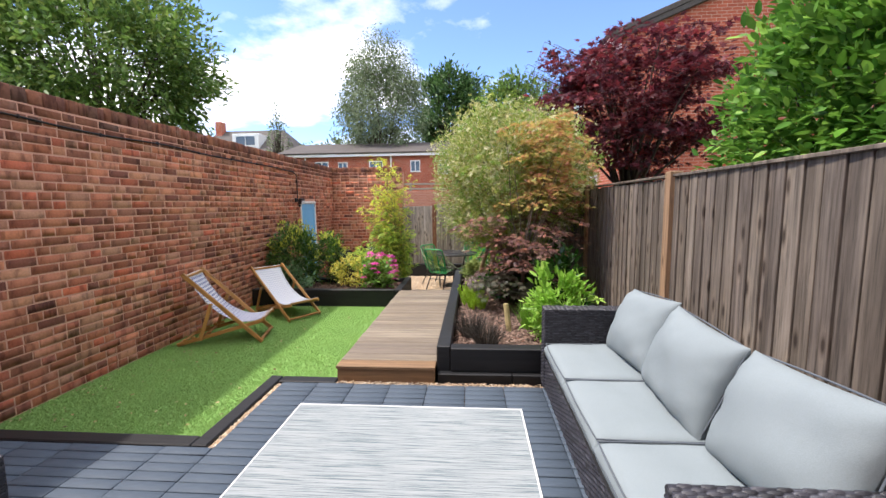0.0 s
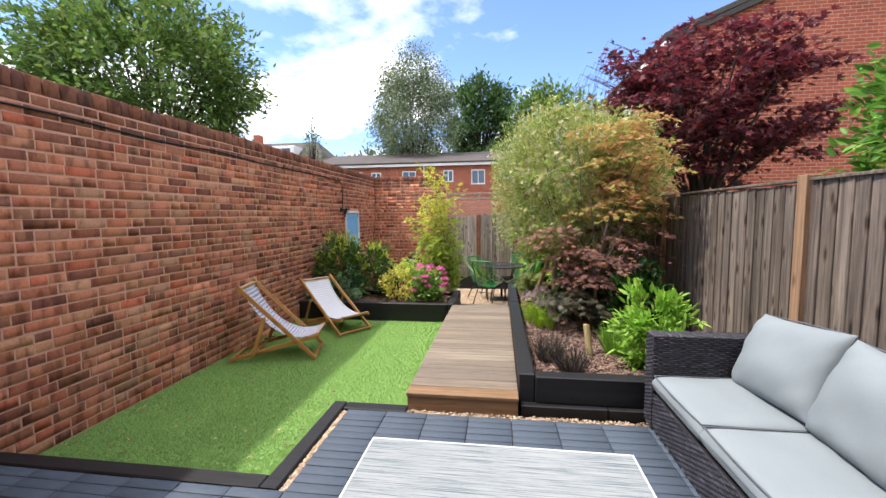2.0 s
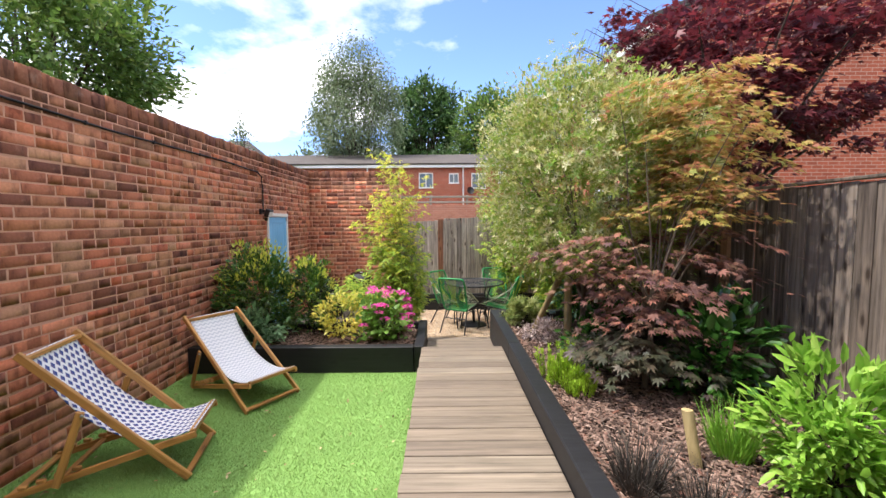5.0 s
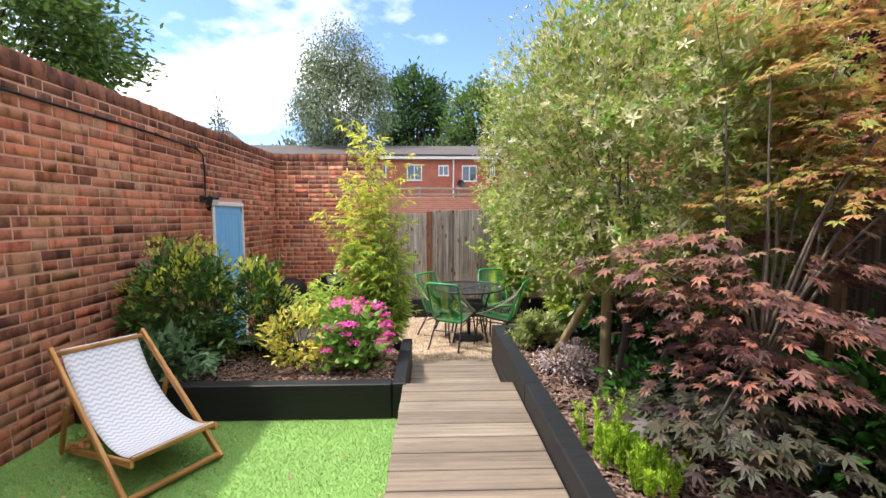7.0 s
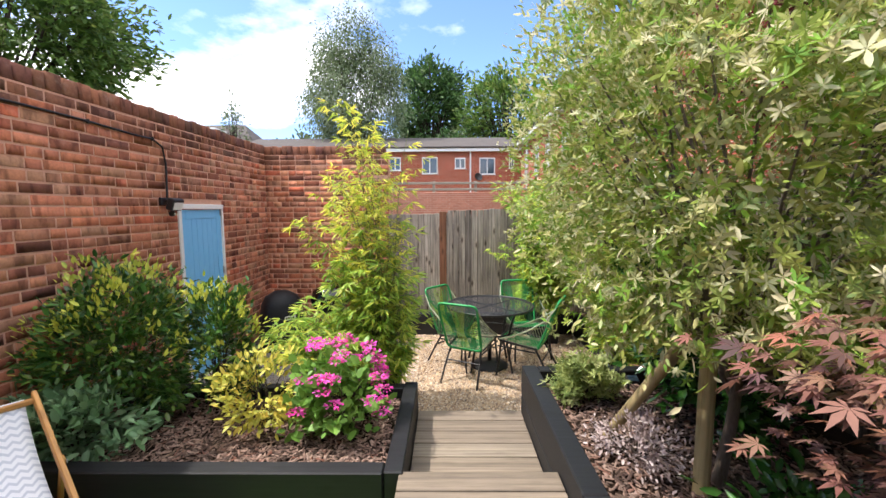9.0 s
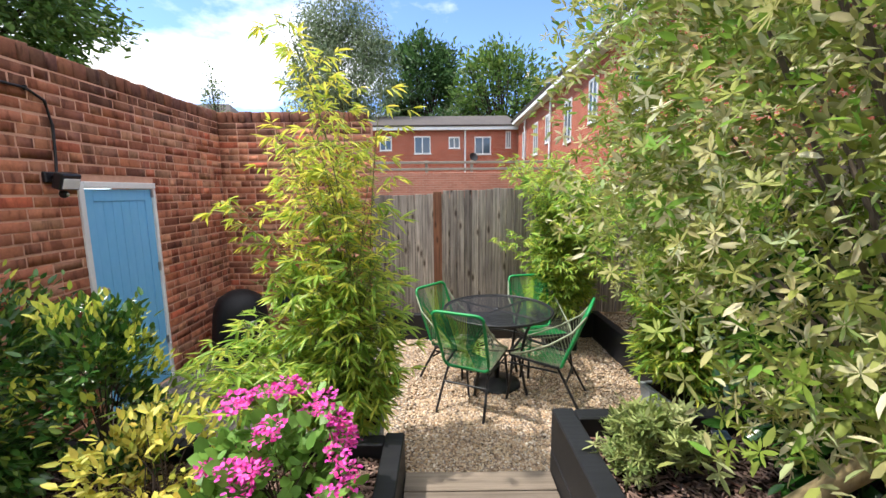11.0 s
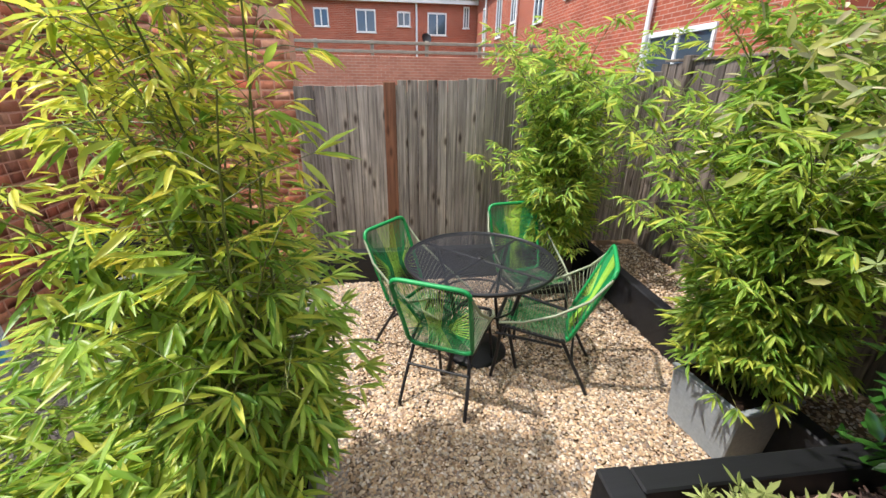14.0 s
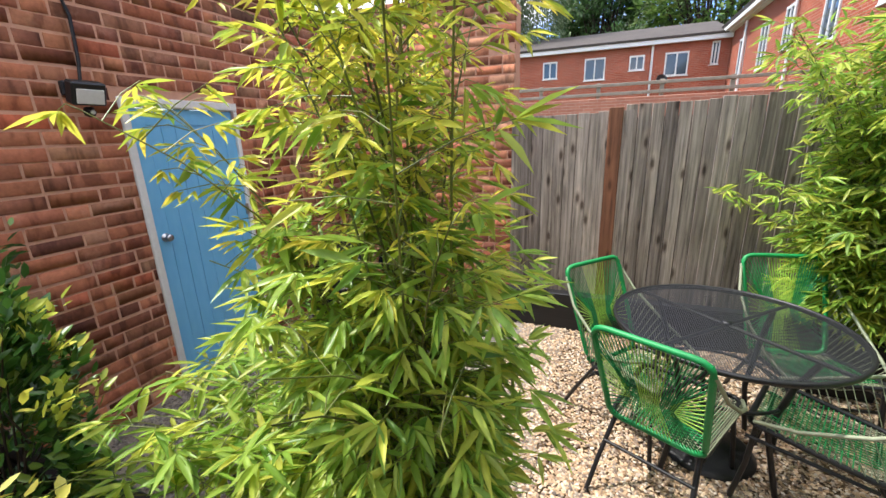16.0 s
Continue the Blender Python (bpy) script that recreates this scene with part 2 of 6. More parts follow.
GREEN_B = varied("lime_green_cord", ("94c844", "aad658", "84b83a"), 60, 0.5, 0.15, 0.2)
CORD_GREY = varied("grey_green_cord", ("8a9278", "9aa286", "7c846a"), 60, 0.5, 0.15, 0.2)
DOOR_BLUE = speckled("blue_door_paint", "6cb4e4", "7cc0ea", 30, 0.5, 1.5, 0.15, stretch=(1, 1, 0.3))
WHITE = speckled("white_paint", "d4d4d2", "e4e4e2", 40, 0.6, 2.0, 0.2)
STEEL = speckled("brushed_steel", "9a9a9c", "bcbcbe", 90, 0.3, 4, 0.1, metal=1.0)
COVER = speckled("black_cover_cloth", "0d0e10", "1b1c1f", 60, 0.6, 5, 0.5, spec=0.3)
ENAMEL = speckled("black_enamel", "060607", "0c0c0e", 60, 0.12, 5, 0.02, spec=0.6)
STONE_POT = speckled("pale_concrete_pot", "8f9290", "aeb0ad", 60, 0.85, 4.0, 0.4)
GREY_POT = speckled("pale_grey_pot", "7c8285", "969b9c", 50, 0.7, 4.0, 0.3)
SLATE = speckled("dark_roof_tile", "3b3633", "57504b", 20, 0.9, 1.0, 0.5)
GREYPAD = speckled("cable_black", "0a0a0b", "151517", 60, 0.5)


def glass(name):
    k = Nodes(name)
    k.b.inputs["Roughness"].default_value = 0.05
    return k.done(lin("3a4a56"), 0.06, 0.0, 0.8)


PANE = glass("window_glass")


def house_brick(name="orange_house_brick", a="ac5c45", b="964f3c"):
    """Courses of orange-red brick on far walls."""
    k = Nodes(name)
    g = k.n.new("ShaderNodeTexBrick")
    g.inputs["Scale"].default_value = 1.0
    g.inputs["Brick Width"].default_value, g.inputs["Row Height"].default_value = 0.225, 0.075
    g.inputs["Mortar Size"].default_value = 0.006
    g.inputs["Color1"].default_value, g.inputs["Color2"].default_value = lin(a), lin(b)
    g.inputs["Mortar"].default_value = lin("b89684")
    s = k.n.new("ShaderNodeSeparateXYZ")
    k.l.new(k.obj, s.inputs[0])
    c = k.n.new("ShaderNodeCombineXYZ")
    k.l.new(k.math("ADD", s.outputs[0], s.outputs[1]), c.inputs[0])
    k.l.new(s.outputs[2], c.inputs[1])
    k.l.new(c.outputs[0], g.inputs["Vector"])
    col = k.mix(0.4, g.outputs["Color"], k.ramp(k.noise(1.2, 4), ((0.3, (0.65, 0.65, 0.65)), (0.7, (1.2, 1.2, 1.2)))), "MULTIPLY")
    k.bump(g.outputs["Fac"], -0.3, 0.01)
    return k.done(col, 0.9, 0.0, 0.15)


ORANGE_BRICK = house_brick()
PALE_BRICK = house_brick("pale_pink_brick", "b47a66", "a46c5a")


def rug_stripes():
    k = Nodes("striped_flatweave")
    f = k.noise(1.0, 5, 0.7, (2.2, 150.0, 1.0))
    g = k.noise(1.0, 3, 0.6, (5, 170.0, 1.0))
    c = k.ramp(f, ((0.37, lin("4c5a60")), (0.43, lin("687479")), (0.48, lin("868c8e")), (0.57, lin("94999a"))))
    c = k.mix(0.4, c, k.ramp(g, ((0.3, (0.55, 0.58, 0.58)), (0.6, (1.1, 1.1, 1.1)))), "MULTIPLY")
    k.bump(g, 0.4, 0.003)
    return k.done(c, 0.9, 0.0, 0.15)


RUG = rug_stripes()


def sling(name, ground, ink, sx, sy):
    """Woven cotton with a small wave pattern."""
    k = Nodes(name)
    uv = k.n.new("ShaderNodeUVMap").outputs[0]
    s = k.n.new("ShaderNodeSeparateXYZ")
    k.l.new(uv, s.inputs[0])
    zig = k.math("PINGPONG", k.math("MULTIPLY", s.outputs[0], sx), 0.5)
    row = k.math("FRACT", k.math("ADD", k.math("MULTIPLY", s.outputs[1], sy), zig))
    p = k.ramp(row, ((0.5, (0, 0, 0)), (0.57, (1, 1, 1)), (0.9, (1, 1, 1)), (0.97, (0, 0, 0))))
    c = k.mix(p, lin(ground), lin(ink))
    k.bump(k.noise(300, 2), 0.2, 0.002)
    return k.done(c, 0.9, 0.0, 0.1)




def dotted_sling():
    """White cotton with staggered blue and plum motifs."""
    k = Nodes("blue_dotted_sling_cotton")
    s = k.n.new("ShaderNodeSeparateXYZ")
    k.l.new(k.n.new("ShaderNodeUVMap").outputs[0], s.inputs[0])
    v = k.math("MULTIPLY", s.outputs[1], 27.0)
    u = k.math("ADD", k.math("MULTIPLY", s.outputs[0], 9.0), k.math("MULTIPLY", k.math("MODULO", k.math("FLOOR", v), 2.0), 0.5))
    du = k.math("ABSOLUTE", k.math("SUBTRACT", k.math("FRACT", u), 0.5))
    dv = k.math("ABSOLUTE", k.math("SUBTRACT", k.math("FRACT", v), 0.5))
    r = k.math("ADD", k.math("MULTIPLY", du, 1.0), k.math("MULTIPLY", dv, 0.75))
    dot = k.ramp(r, ((0.36, (1, 1, 1)), (0.42, (0, 0, 0))))
    ink = k.mix(k.ramp(k.math("SUBTRACT", k.math("FRACT", u), 0.0), ((0.5, (0, 0, 0)), (0.54, (1, 1, 1)))), lin("3c4f86"), lin("6a6288"))
    k.bump(k.noise(300, 2), 0.2, 0.002)
    return k.done(k.mix(dot, lin("dcdcde"), ink), 0.9, 0.0, 0.1)


SLING_BLUE = dotted_sling()
SLING_GREY = sling("grey_white_sling_cotton", "dcdee2", "bac0ca", 9.0, 30.0)


def mesh_top():
    """A perforated black tabletop."""
    k = Nodes("perforated_black_metal")
    s = k.n.new("ShaderNodeSeparateXYZ")
    k.l.new(k.obj, s.inputs[0])
    a = k.math("GREATER_THAN", k.math("FRACT", k.math("MULTIPLY", s.outputs[0], 110.0)), 0.38)
    b = k.math("GREATER_THAN", k.math("FRACT", k.math("MULTIPLY", s.outputs[1], 110.0)), 0.38)
    hole = k.math("MULTIPLY", a, b)
    k.done(lin("26272b"), 0.45, 0.0, 0.5)
    t = k.n.new("ShaderNodeBsdfTransparent")
    m = k.n.new("ShaderNodeMixShader")
    k.l.new(hole, m.inputs[0])
    k.l.new(k.b.outputs[0], m.inputs[1])
    k.l.new(t.outputs[0], m.inputs[2])
    k.l.new(m.outputs[0], k.out.inputs["Surface"])
    return k.mat


MESH_TOP = mesh_top()
L_WILLOW = leafy("cream_green_willow_leaf", ("6e7c34", "8c9048", "b2aa7a", "7c8c3c", "c0b692", "5c6e2c", "9a985a", "84963f", "6a8634", "ccc4a4", "5c8230", "74943a"), 0.6, 0.4, 0.15, gain=1.38)
L_ACER_TOP = leafy("amber_green_acer_leaf", ("86803f", "a08a4c", "808844", "a4784a", "98984e", "ac7c50", "8c5e46", "94604c"), 0.5, 0.5, gain=1.45)
L_ACER_LOW = leafy("bronze_red_acer_leaf", ("60443f", "765048", "8a6252", "4c3734", "684a4c", "90705a", "7a544e", "a86e5a", "706048"), 0.5, 0.35, gain=1.15)
L_PURPLE = leafy("purple_acer_leaf", ("3c202a", "50262e", "6a2c32", "301a22", "823236", "482634"), 0.45, 0.4, gain=1.2)
L_LAUREL = leafy("glossy_laurel_leaf", ("3c6224", "4e7a2c", "6e963c", "2e4c1e", "5a862f", "84a848"), 0.42, 0.35, 0.2, gain=1.35)
L_GLOSSY = leafy("dark_glossy_leaf", ("2c5420", "3a6628", "244618", "4a7832"), 0.22, 0.2, 0.6, gain=1.1)
L_LIME = leafy("lime_green_leaf", ("74a038", "8cb448", "648e30", "9cbc58"), 0.4, 0.4, gain=1.35)
L_BAMBOO_Y = leafy("yellow_green_bamboo_leaf", ("a4ac3c", "bcb64a", "8c9c3a", "c8b84e", "748a34", "9aa840"), 0.38, 0.5, gain=1.6)
L_BAMBOO_G = leafy("green_bamboo_leaf", ("74963a", "8ea846", "5e8232", "a0b04c", "b0b24a", "4e742c"), 0.35, 0.5, gain=1.5)
L_EUON = leafy("dark_gold_edged_leaf", ("2e5222", "40682a", "284820", "4a7430", "6c8034", "365c26"), 0.28, 0.25, 0.5, gain=1.2)
L_DARK = leafy("dull_green_leaf", ("587850", "688660", "4c6a4a", "7a946e"), 0.5, 0.25, gain=1.45)
L_GOLD = leafy("golden_leaf", ("b8b44c", "ccc25c", "a0a446", "c0c068", "c8b04e", "8c9840"), 0.45, 0.4, gain=1.25)
L_HYD = leafy("hydrangea_leaf", ("5a8234", "6f9440", "4a702c"), 0.45, 0.3, gain=1.3)
L_PINK = leafy("pink_petal", ("c8388a", "d8509c", "b83098", "d86ab0", "c04aa8", "d04a80"), 0.6, 0.35, gain=1.4)
L_HEATH = leafy("lime_heather", ("8fb030", "a5c43c", "7ca028", "b5cc50"), 0.6, 0.3, gain=1.35)
L_SEDGE = leafy("black_sedge", ("2a2826", "3a3632", "4a453e", "1f1e1d", "5a564e"), 0.5, 0.1, gain=1.2)
L_GRASSY = leafy("green_blade", ("6a9a34", "82ac40", "5a8a2c"), 0.5, 0.3, gain=1.2)
L_PALE = leafy("pale_variegated_leaf", ("82924e", "a2aa6a", "6c8246", "b2b47e"), 0.6, 0.3, 0.15, gain=1.2)
L_SILVER = leafy("mauve_silver_leaf", ("8a7a76", "a49490", "b8aaa4", "7a6a68"), 0.7, 0.15, gain=1.3)
L_TREE = leafy("lime_tree_leaf", ("4a6630", "5c7a36", "6f8c40", "3c5428", "809048"), 0.5, 0.4, gain=1.0)
L_BIRCH = leafy("birch_leaf", ("5c6a46", "707e5c", "4c5a3c", "828e6c"), 0.5, 0.35, gain=1.2)
L_DKTREE = leafy("dense_green_leaf", ("38522a", "466232", "2c4424", "58743e"), 0.5, 0.3, gain=1.2)
L_EUON_TIP = leafy("gold_edged_shoot", ("9ca840", "b8b84c", "84983a", "c8c05c"), 0.35, 0.35, 0.4, gain=1.4)
# acer leaves with the shade under the crown put into their colour
L_ACER_SHADE = leafy("shade_toned_acer_leaf", ("3e4430", "4e4c3a", "343c2c", "5a503e", "44383a"), 0.5, 0.25, gain=1.0)

# ---- building helpers ----
def mesh_np(name, verts, faces, mat=None, smooth=False):
    """A mesh from arrays: verts (n, 3), faces (m, k) or a list of such arrays."""
    me = bpy.data.meshes.new(name)
    groups = faces if isinstance(faces, list) and isinstance(faces[0], np.ndarray) else [faces]
    groups = [np.asarray(f, dtype=np.int32) for f in groups if len(f)]
    verts = np.asarray(verts, dtype=np.float32)
    me.vertices.add(len(verts))
    me.vertices.foreach_set("co", verts.ravel())
    loops = np.concatenate([g.ravel() for g in groups])
    totals = np.concatenate([np.full(len(g), g.shape[1], dtype=np.int32) for g in groups])
    starts = np.concatenate([[0], np.cumsum(totals)[:-1]]).astype(np.int32)
    me.loops.add(len(loops))
    me.loops.foreach_set("vertex_index", loops)
    me.polygons.add(len(totals))
    me.polygons.foreach_set("loop_start", starts)
    me.polygons.foreach_set("loop_total", totals)
    if smooth:
        me.polygons.foreach_set("use_smooth", np.ones(len(totals), dtype=bool))
    me.update(calc_edges=True)
    if mat:
        me.materials.append(mat)
    return me


def thing(name, loc=(0, 0, 0), label="", category="", group="", kind="", rz=0.0):
    ob = new(name)
    ob.matrix_basis = pose(*loc, 0, 0, rz)
    return tagged(ob, label, category, group, kind)


def part(name, data, mat=None, parent=None, label="", m=None):
    """One mesh object under a thing or a part; data: a bmesh or a mesh."""
    if isinstance(data, bmesh.types.BMesh):
        me = bpy.data.meshes.new(name)
        data.to_mesh(me)
        data.free()
    else:
        me = data
    if mat and not me.materials:
        me.materials.append(mat)
    ob = new(name, me)
    if parent:
        ob.parent = parent
    if m is not None:
        ob.matrix_basis = m
    return tagged(ob, label)


def box(bm, x0, y0, z0, x1, y1, z1, bevel=0.0, m=None):
    """A bevelled box added to a bmesh."""
    r = bmesh.ops.create_cube(bm, size=1.0)
    vs = r["verts"]
    bmesh.ops.scale(bm, vec=(x1 - x0, y1 - y0, z1 - z0), verts=vs)
    bmesh.ops.translate(bm, vec=((x0 + x1) / 2, (y0 + y1) / 2, (z0 + z1) / 2), verts=vs)
    if bevel:
        es = list({e for v in vs for e in v.link_edges})
        out = bmesh.ops.bevel(bm, geom=es, offset=bevel, segments=1, affect="EDGES")
        vs = list({v for f in out["faces"] for v in f.verts} | {v for v in vs if v.is_valid})
    if m is not None:
        bmesh.ops.transform(bm, matrix=m, verts=vs)
    return vs


def boxed(*a, bevel=0.0, m=None):
    bm = bmesh.new()
    box(bm, *a, bevel=bevel, m=m)
    return bm


def tubes_np(paths, radii, sides=6):
    """Round rods along polylines: lists of points with a radius for each path, or (first, last)."""
    V, F, base = [], [], 0
    ang = np.arange(sides) * 2 * np.pi / sides
    for p, r in zip(paths, radii):
        p = np.asarray(p, float)
        n = len(p)
        r0, r1 = r if isinstance(r, tuple) else (r, r)
        d = np.gradient(p, axis=0)
        d /= np.linalg.norm(d, axis=1)[:, None] + 1e-9
        ref = np.where(np.abs(d[:, 2:3]) < 0.9, [[0, 0, 1.0]], [[1.0, 0, 0]])
        a = np.cross(d, ref)
        a /= np.linalg.norm(a, axis=1)[:, None] + 1e-9
        b = np.cross(d, a)
        rr = np.linspace(r0, r1, n)[:, None, None]
        ring = p[:, None] + rr * (a[:, None] * np.cos(ang)[None, :, None] + b[:, None] * np.sin(ang)[None, :, None])
        V.append(ring.reshape(-1, 3))
        i = np.arange(n - 1)[:, None] * sides + np.arange(sides)[None]
        j = np.arange(n - 1)[:, None] * sides + (np.arange(sides)[None] + 1) % sides
        F.append(np.stack([i, j, j + sides, i + sides], -1).reshape(-1, 4) + base)
        base += n * sides
    return np.concatenate(V), np.concatenate(F)


def tubes(name, paths, radii, mat, parent, sides=6, label=""):
    v, f = tubes_np(paths, radii, sides)
    return part(name, mesh_np(name, v, f, mat, True), None, parent, label)


def lathe(profile, sides=24):
    """A turned bmesh from (radius, height) pairs."""
    bm = bmesh.new()
    rings = []
    for r, z in profile:
        rings.append([bm.verts.new((r * math.cos(2 * math.pi * i / sides), r * math.sin(2 * math.pi * i / sides), z)) for i in range(sides)] if r > 1e-4 else [bm.verts.new((0, 0, z))])
    for a, b in zip(rings, rings[1:]):
        for i in range(sides):
            q = [a[i % len(a)], a[(i + 1) % len(a)], b[(i + 1) % len(b)], b[i % len(b)]]
            q = list(dict.fromkeys(q))
            if len(q) > 2:
                f = bm.faces.new(q)
                f.smooth = True
    return bm


# leaf outlines: length along y, face up
LANCE = (np.array([(0, 0, 0), (0.078, 0.22, 0.025), (0.082, 0.55, 0.02), (0, 1, -0.1), (-0.082, 0.55, 0.02), (-0.078, 0.22, 0.025)]), np.array([(0, 1, 2, 3), (0, 3, 4, 5)]))
OVAL = (np.array([(0, 0, 0), (0.2, 0.3, 0.05), (0.17, 0.7, 0.03), (0, 1, -0.06), (-0.17, 0.7, 0.03), (-0.2, 0.3, 0.05)]), np.array([(0, 1, 2, 3), (0, 3, 4, 5)]))
ROUND = (np.array([(0, 0, 0), (0.32, 0.3, 0.06), (0.28, 0.75, 0.03), (0, 1, -0.04), (-0.28, 0.75, 0.03), (-0.32, 0.3, 0.06)]), np.array([(0, 1, 2, 3), (0, 3, 4, 5)]))
BLADE = (np.array([(-0.012, 0, 0), (0.012, 0, 0), (0.009, 0.55, -0.03), (0, 1, -0.16), (-0.009, 0.55, -0.03)]), np.array([(0, 1, 2), (0, 2, 4), (4, 2, 3)]))


def star_leaf(lobes, width, cup=0.0):
    """Pointed lobes or leaflets that share one centre."""
    v, f = [(0, 0, 0)], []
    for ang, ln in lobes:
        c, s, b = math.cos(radians(ang)), math.sin(radians(ang)), len(v)
        for x, y, z in ((width * ln, 0.45 * ln, 0.02 + 0.5 * cup), (0, ln, cup - 0.1 * ln), (-width * ln, 0.45 * ln, 0.02 + 0.5 * cup)):
            v.append((x * c + y * s, y * c - x * s, z))
        f.append((0, b, b + 1, b + 2))
    return np.array(v), np.array(f)


MAPLE = star_leaf(((-115, 0.45), (-75, 0.7), (-38, 0.92), (0, 1.0), (38, 0.92), (75, 0.7), (115, 0.45)), 0.13)
FIVE = star_leaf(((-80, 0.6), (-40, 0.85), (0, 1.0), (40, 0.85), (80, 0.6)), 0.16)
def whorl_leaf(rings, width):
    """A shoot tip seen as rings of oblong leaves round one centre: (count, length, rise, turn)."""
    v, f = [(0, 0, 0)], []
    for count, ln, rise, turn in rings:
        for k in range(count):
            a = radians(turn + 360 * k / count + 14 * math.sin(3.1 * k + turn))
            l, b = ln * (0.86 + 0.14 * math.cos(2.3 * k + turn)), len(v)
            c, s = math.cos(a), math.sin(a)
            for x, y, z in ((width, 0.38, 0.3), (width * 0.9, 0.72, 0.75), (0, 1, 0.9), (-width * 0.9, 0.72, 0.75), (-width, 0.38, 0.3)):
                v.append((l * (x * c + y * s), l * (y * c - x * s), l * z * rise))
            f += [(0, b, b + 1, b + 2), (0, b + 2, b + 3, b + 4)]
    return np.array(v), np.array(f)


SHOOT = whorl_leaf(((5, 1.0, 0.12, 0), (3, 0.72, 0.8, 35)), 0.13)
WHORL = star_leaf(((0, 1.0), (60, 0.9), (120, 0.85), (180, 0.8), (240, 0.9), (300, 0.9)), 0.17)


def leaves_np(rng, shape, pos, aim, size, up=(0, 0, 1), tilt=0.5):
    """Leaves at pos, pointing along aim, of the given sizes; all as one array of verts and faces."""
    v0, f0 = shape
    n = len(pos)
    y = aim / (np.linalg.norm(aim, axis=1)[:, None] + 1e-9)
    u = np.asarray(up, float) + rng.normal(0, tilt, (n, 3))
    x = np.cross(y, u)
    x /= np.linalg.norm(x, axis=1)[:, None] + 1e-9
    z = np.cross(x, y)
    s = size[:, None, None]
    V = pos[:, None] + s * (v0[None, :, 0:1] * x[:, None] + v0[None, :, 1:2] * y[:, None] + v0[None, :, 2:3] * z[:, None])
    F = f0[None] + (np.arange(n) * len(v0))[:, None, None]
    return V.reshape(-1, 3), F.reshape(-1, f0.shape[1])


def leaves(name, rng, shape, pos, aim, size, mat, parent, label="", tilt=0.5):
    v, f = leaves_np(rng, shape, pos, aim, size, tilt=tilt)
    ob = part(name, mesh_np(name, v, f, mat), None, parent, label)
    return tagged(ob, kind="stuff")


def blob(rng, n, centre, radii, clumps=40, spread=0.25, shell=0.6, flat=1.0):
    """Leaf places in clumps over an uneven crown: places and outward directions."""
    centre, radii = np.asarray(centre, float), np.asarray(radii, float)
    d = rng.normal(size=(clumps, 3))
    d /= np.linalg.norm(d, axis=1)[:, None]
    r = shell + (1 - shell) * rng.random(clumps) ** 0.6
    r *= 0.86 + 0.28 * rng.random(clumps)
    c = d * r[:, None]
    k = rng.integers(0, clumps, n)
    p = c[k] + rng.normal(0, spread, (n, 3)) * np.array([1, 1, flat])
    out = d[k] * 0.8 + rng.normal(0, 0.5, (n, 3))
    return centre + p * radii, out, centre + c * radii


def limbs(rng, base, tips, mat, parent, r0=0.03, name="branchwork", fork=0.4, sides=5, trunk=True):
    """A trunk from base with limbs that bend to the tips."""
    base, tips = np.asarray(base, float), np.asarray(tips, float)
    mid = tips.mean(axis=0)
    top = base + (mid - base) * fork
    paths, rad = [], []
    if trunk:
        tubes("trunk" if r0 > 0.02 else "main_stem", [[base, base * 0.5 + top * 0.5 + rng.normal(0, r0 * 0.6, 3), top]], [(r0, r0 * 0.7)], mat, parent, 9)
    for t in tips:
        w = rng.uniform(0.2, 0.75)
        a = base + (top - base) * (1 - 0.35 * rng.random())
        m1 = a + (t - a) * 0.4 + np.array([0, 0, 1]) * np.linalg.norm(t - a) * 0.12 * w + rng.normal(0, 0.03, 3)
        m2 = a + (t - a) * 0.75 + np.array([0, 0, 1]) * np.linalg.norm(t - a) * 0.1 * w
        paths.append([a, m1, m2, t])
        rad.append((r0 * 0.38, r0 * 0.08))
    return tagged(tubes("branchwork", paths, rad, mat, parent, sides), kind="stuff")

# ---- levels and lines of the garden ----
GRASS, DECK_Z, DECK2_Z, GRAVEL = -0.13, 0.12, -0.09, -0.31
WALL_X, BACK_Y, FENCE_X = -3.5, 9.95, 1.52
rng = np.random.default_rng(7)

# ---- ground ----
ground = part("ground", mesh_np("ground", [(-400, -400, -0.5), (400, -400, -0.5), (400, 600, -0.5), (-400, 600, -0.5)], [(0, 1, 2, 3)], SOIL_GREEN))
tagged(ground, "rough green ground reaching the horizon", "ground", kind="structure")


# ---- brick walls ----
def brick_mesh(name, w, h, d, c=0.006, jitter=0.0):
    """A brick with chamfered face edges, its face toward -y, from (0, 0, 0)."""
    v = [(0, d, 0), (w, d, 0), (w, d, h), (0, d, h), (0, c, 0), (w, c, 0), (w, c, h), (0, c, h), (c, 0, c), (w - c, 0, c), (w - c, 0, h - c), (c, 0, h - c)]
    v = [(x + random.uniform(-jitter, jitter), y + random.uniform(-jitter, jitter) * 0.15, z + random.uniform(-jitter, jitter)) for x, y, z in v]
    f = [(8, 9, 10, 11), (4, 5, 9, 8), (5, 6, 10, 9), (6, 7, 11, 10), (7, 4, 8, 11), (0, 1, 5, 4), (1, 2, 6, 5), (2, 3, 7, 6), (3, 0, 4, 7)]
    return np.array(v), np.array(f)


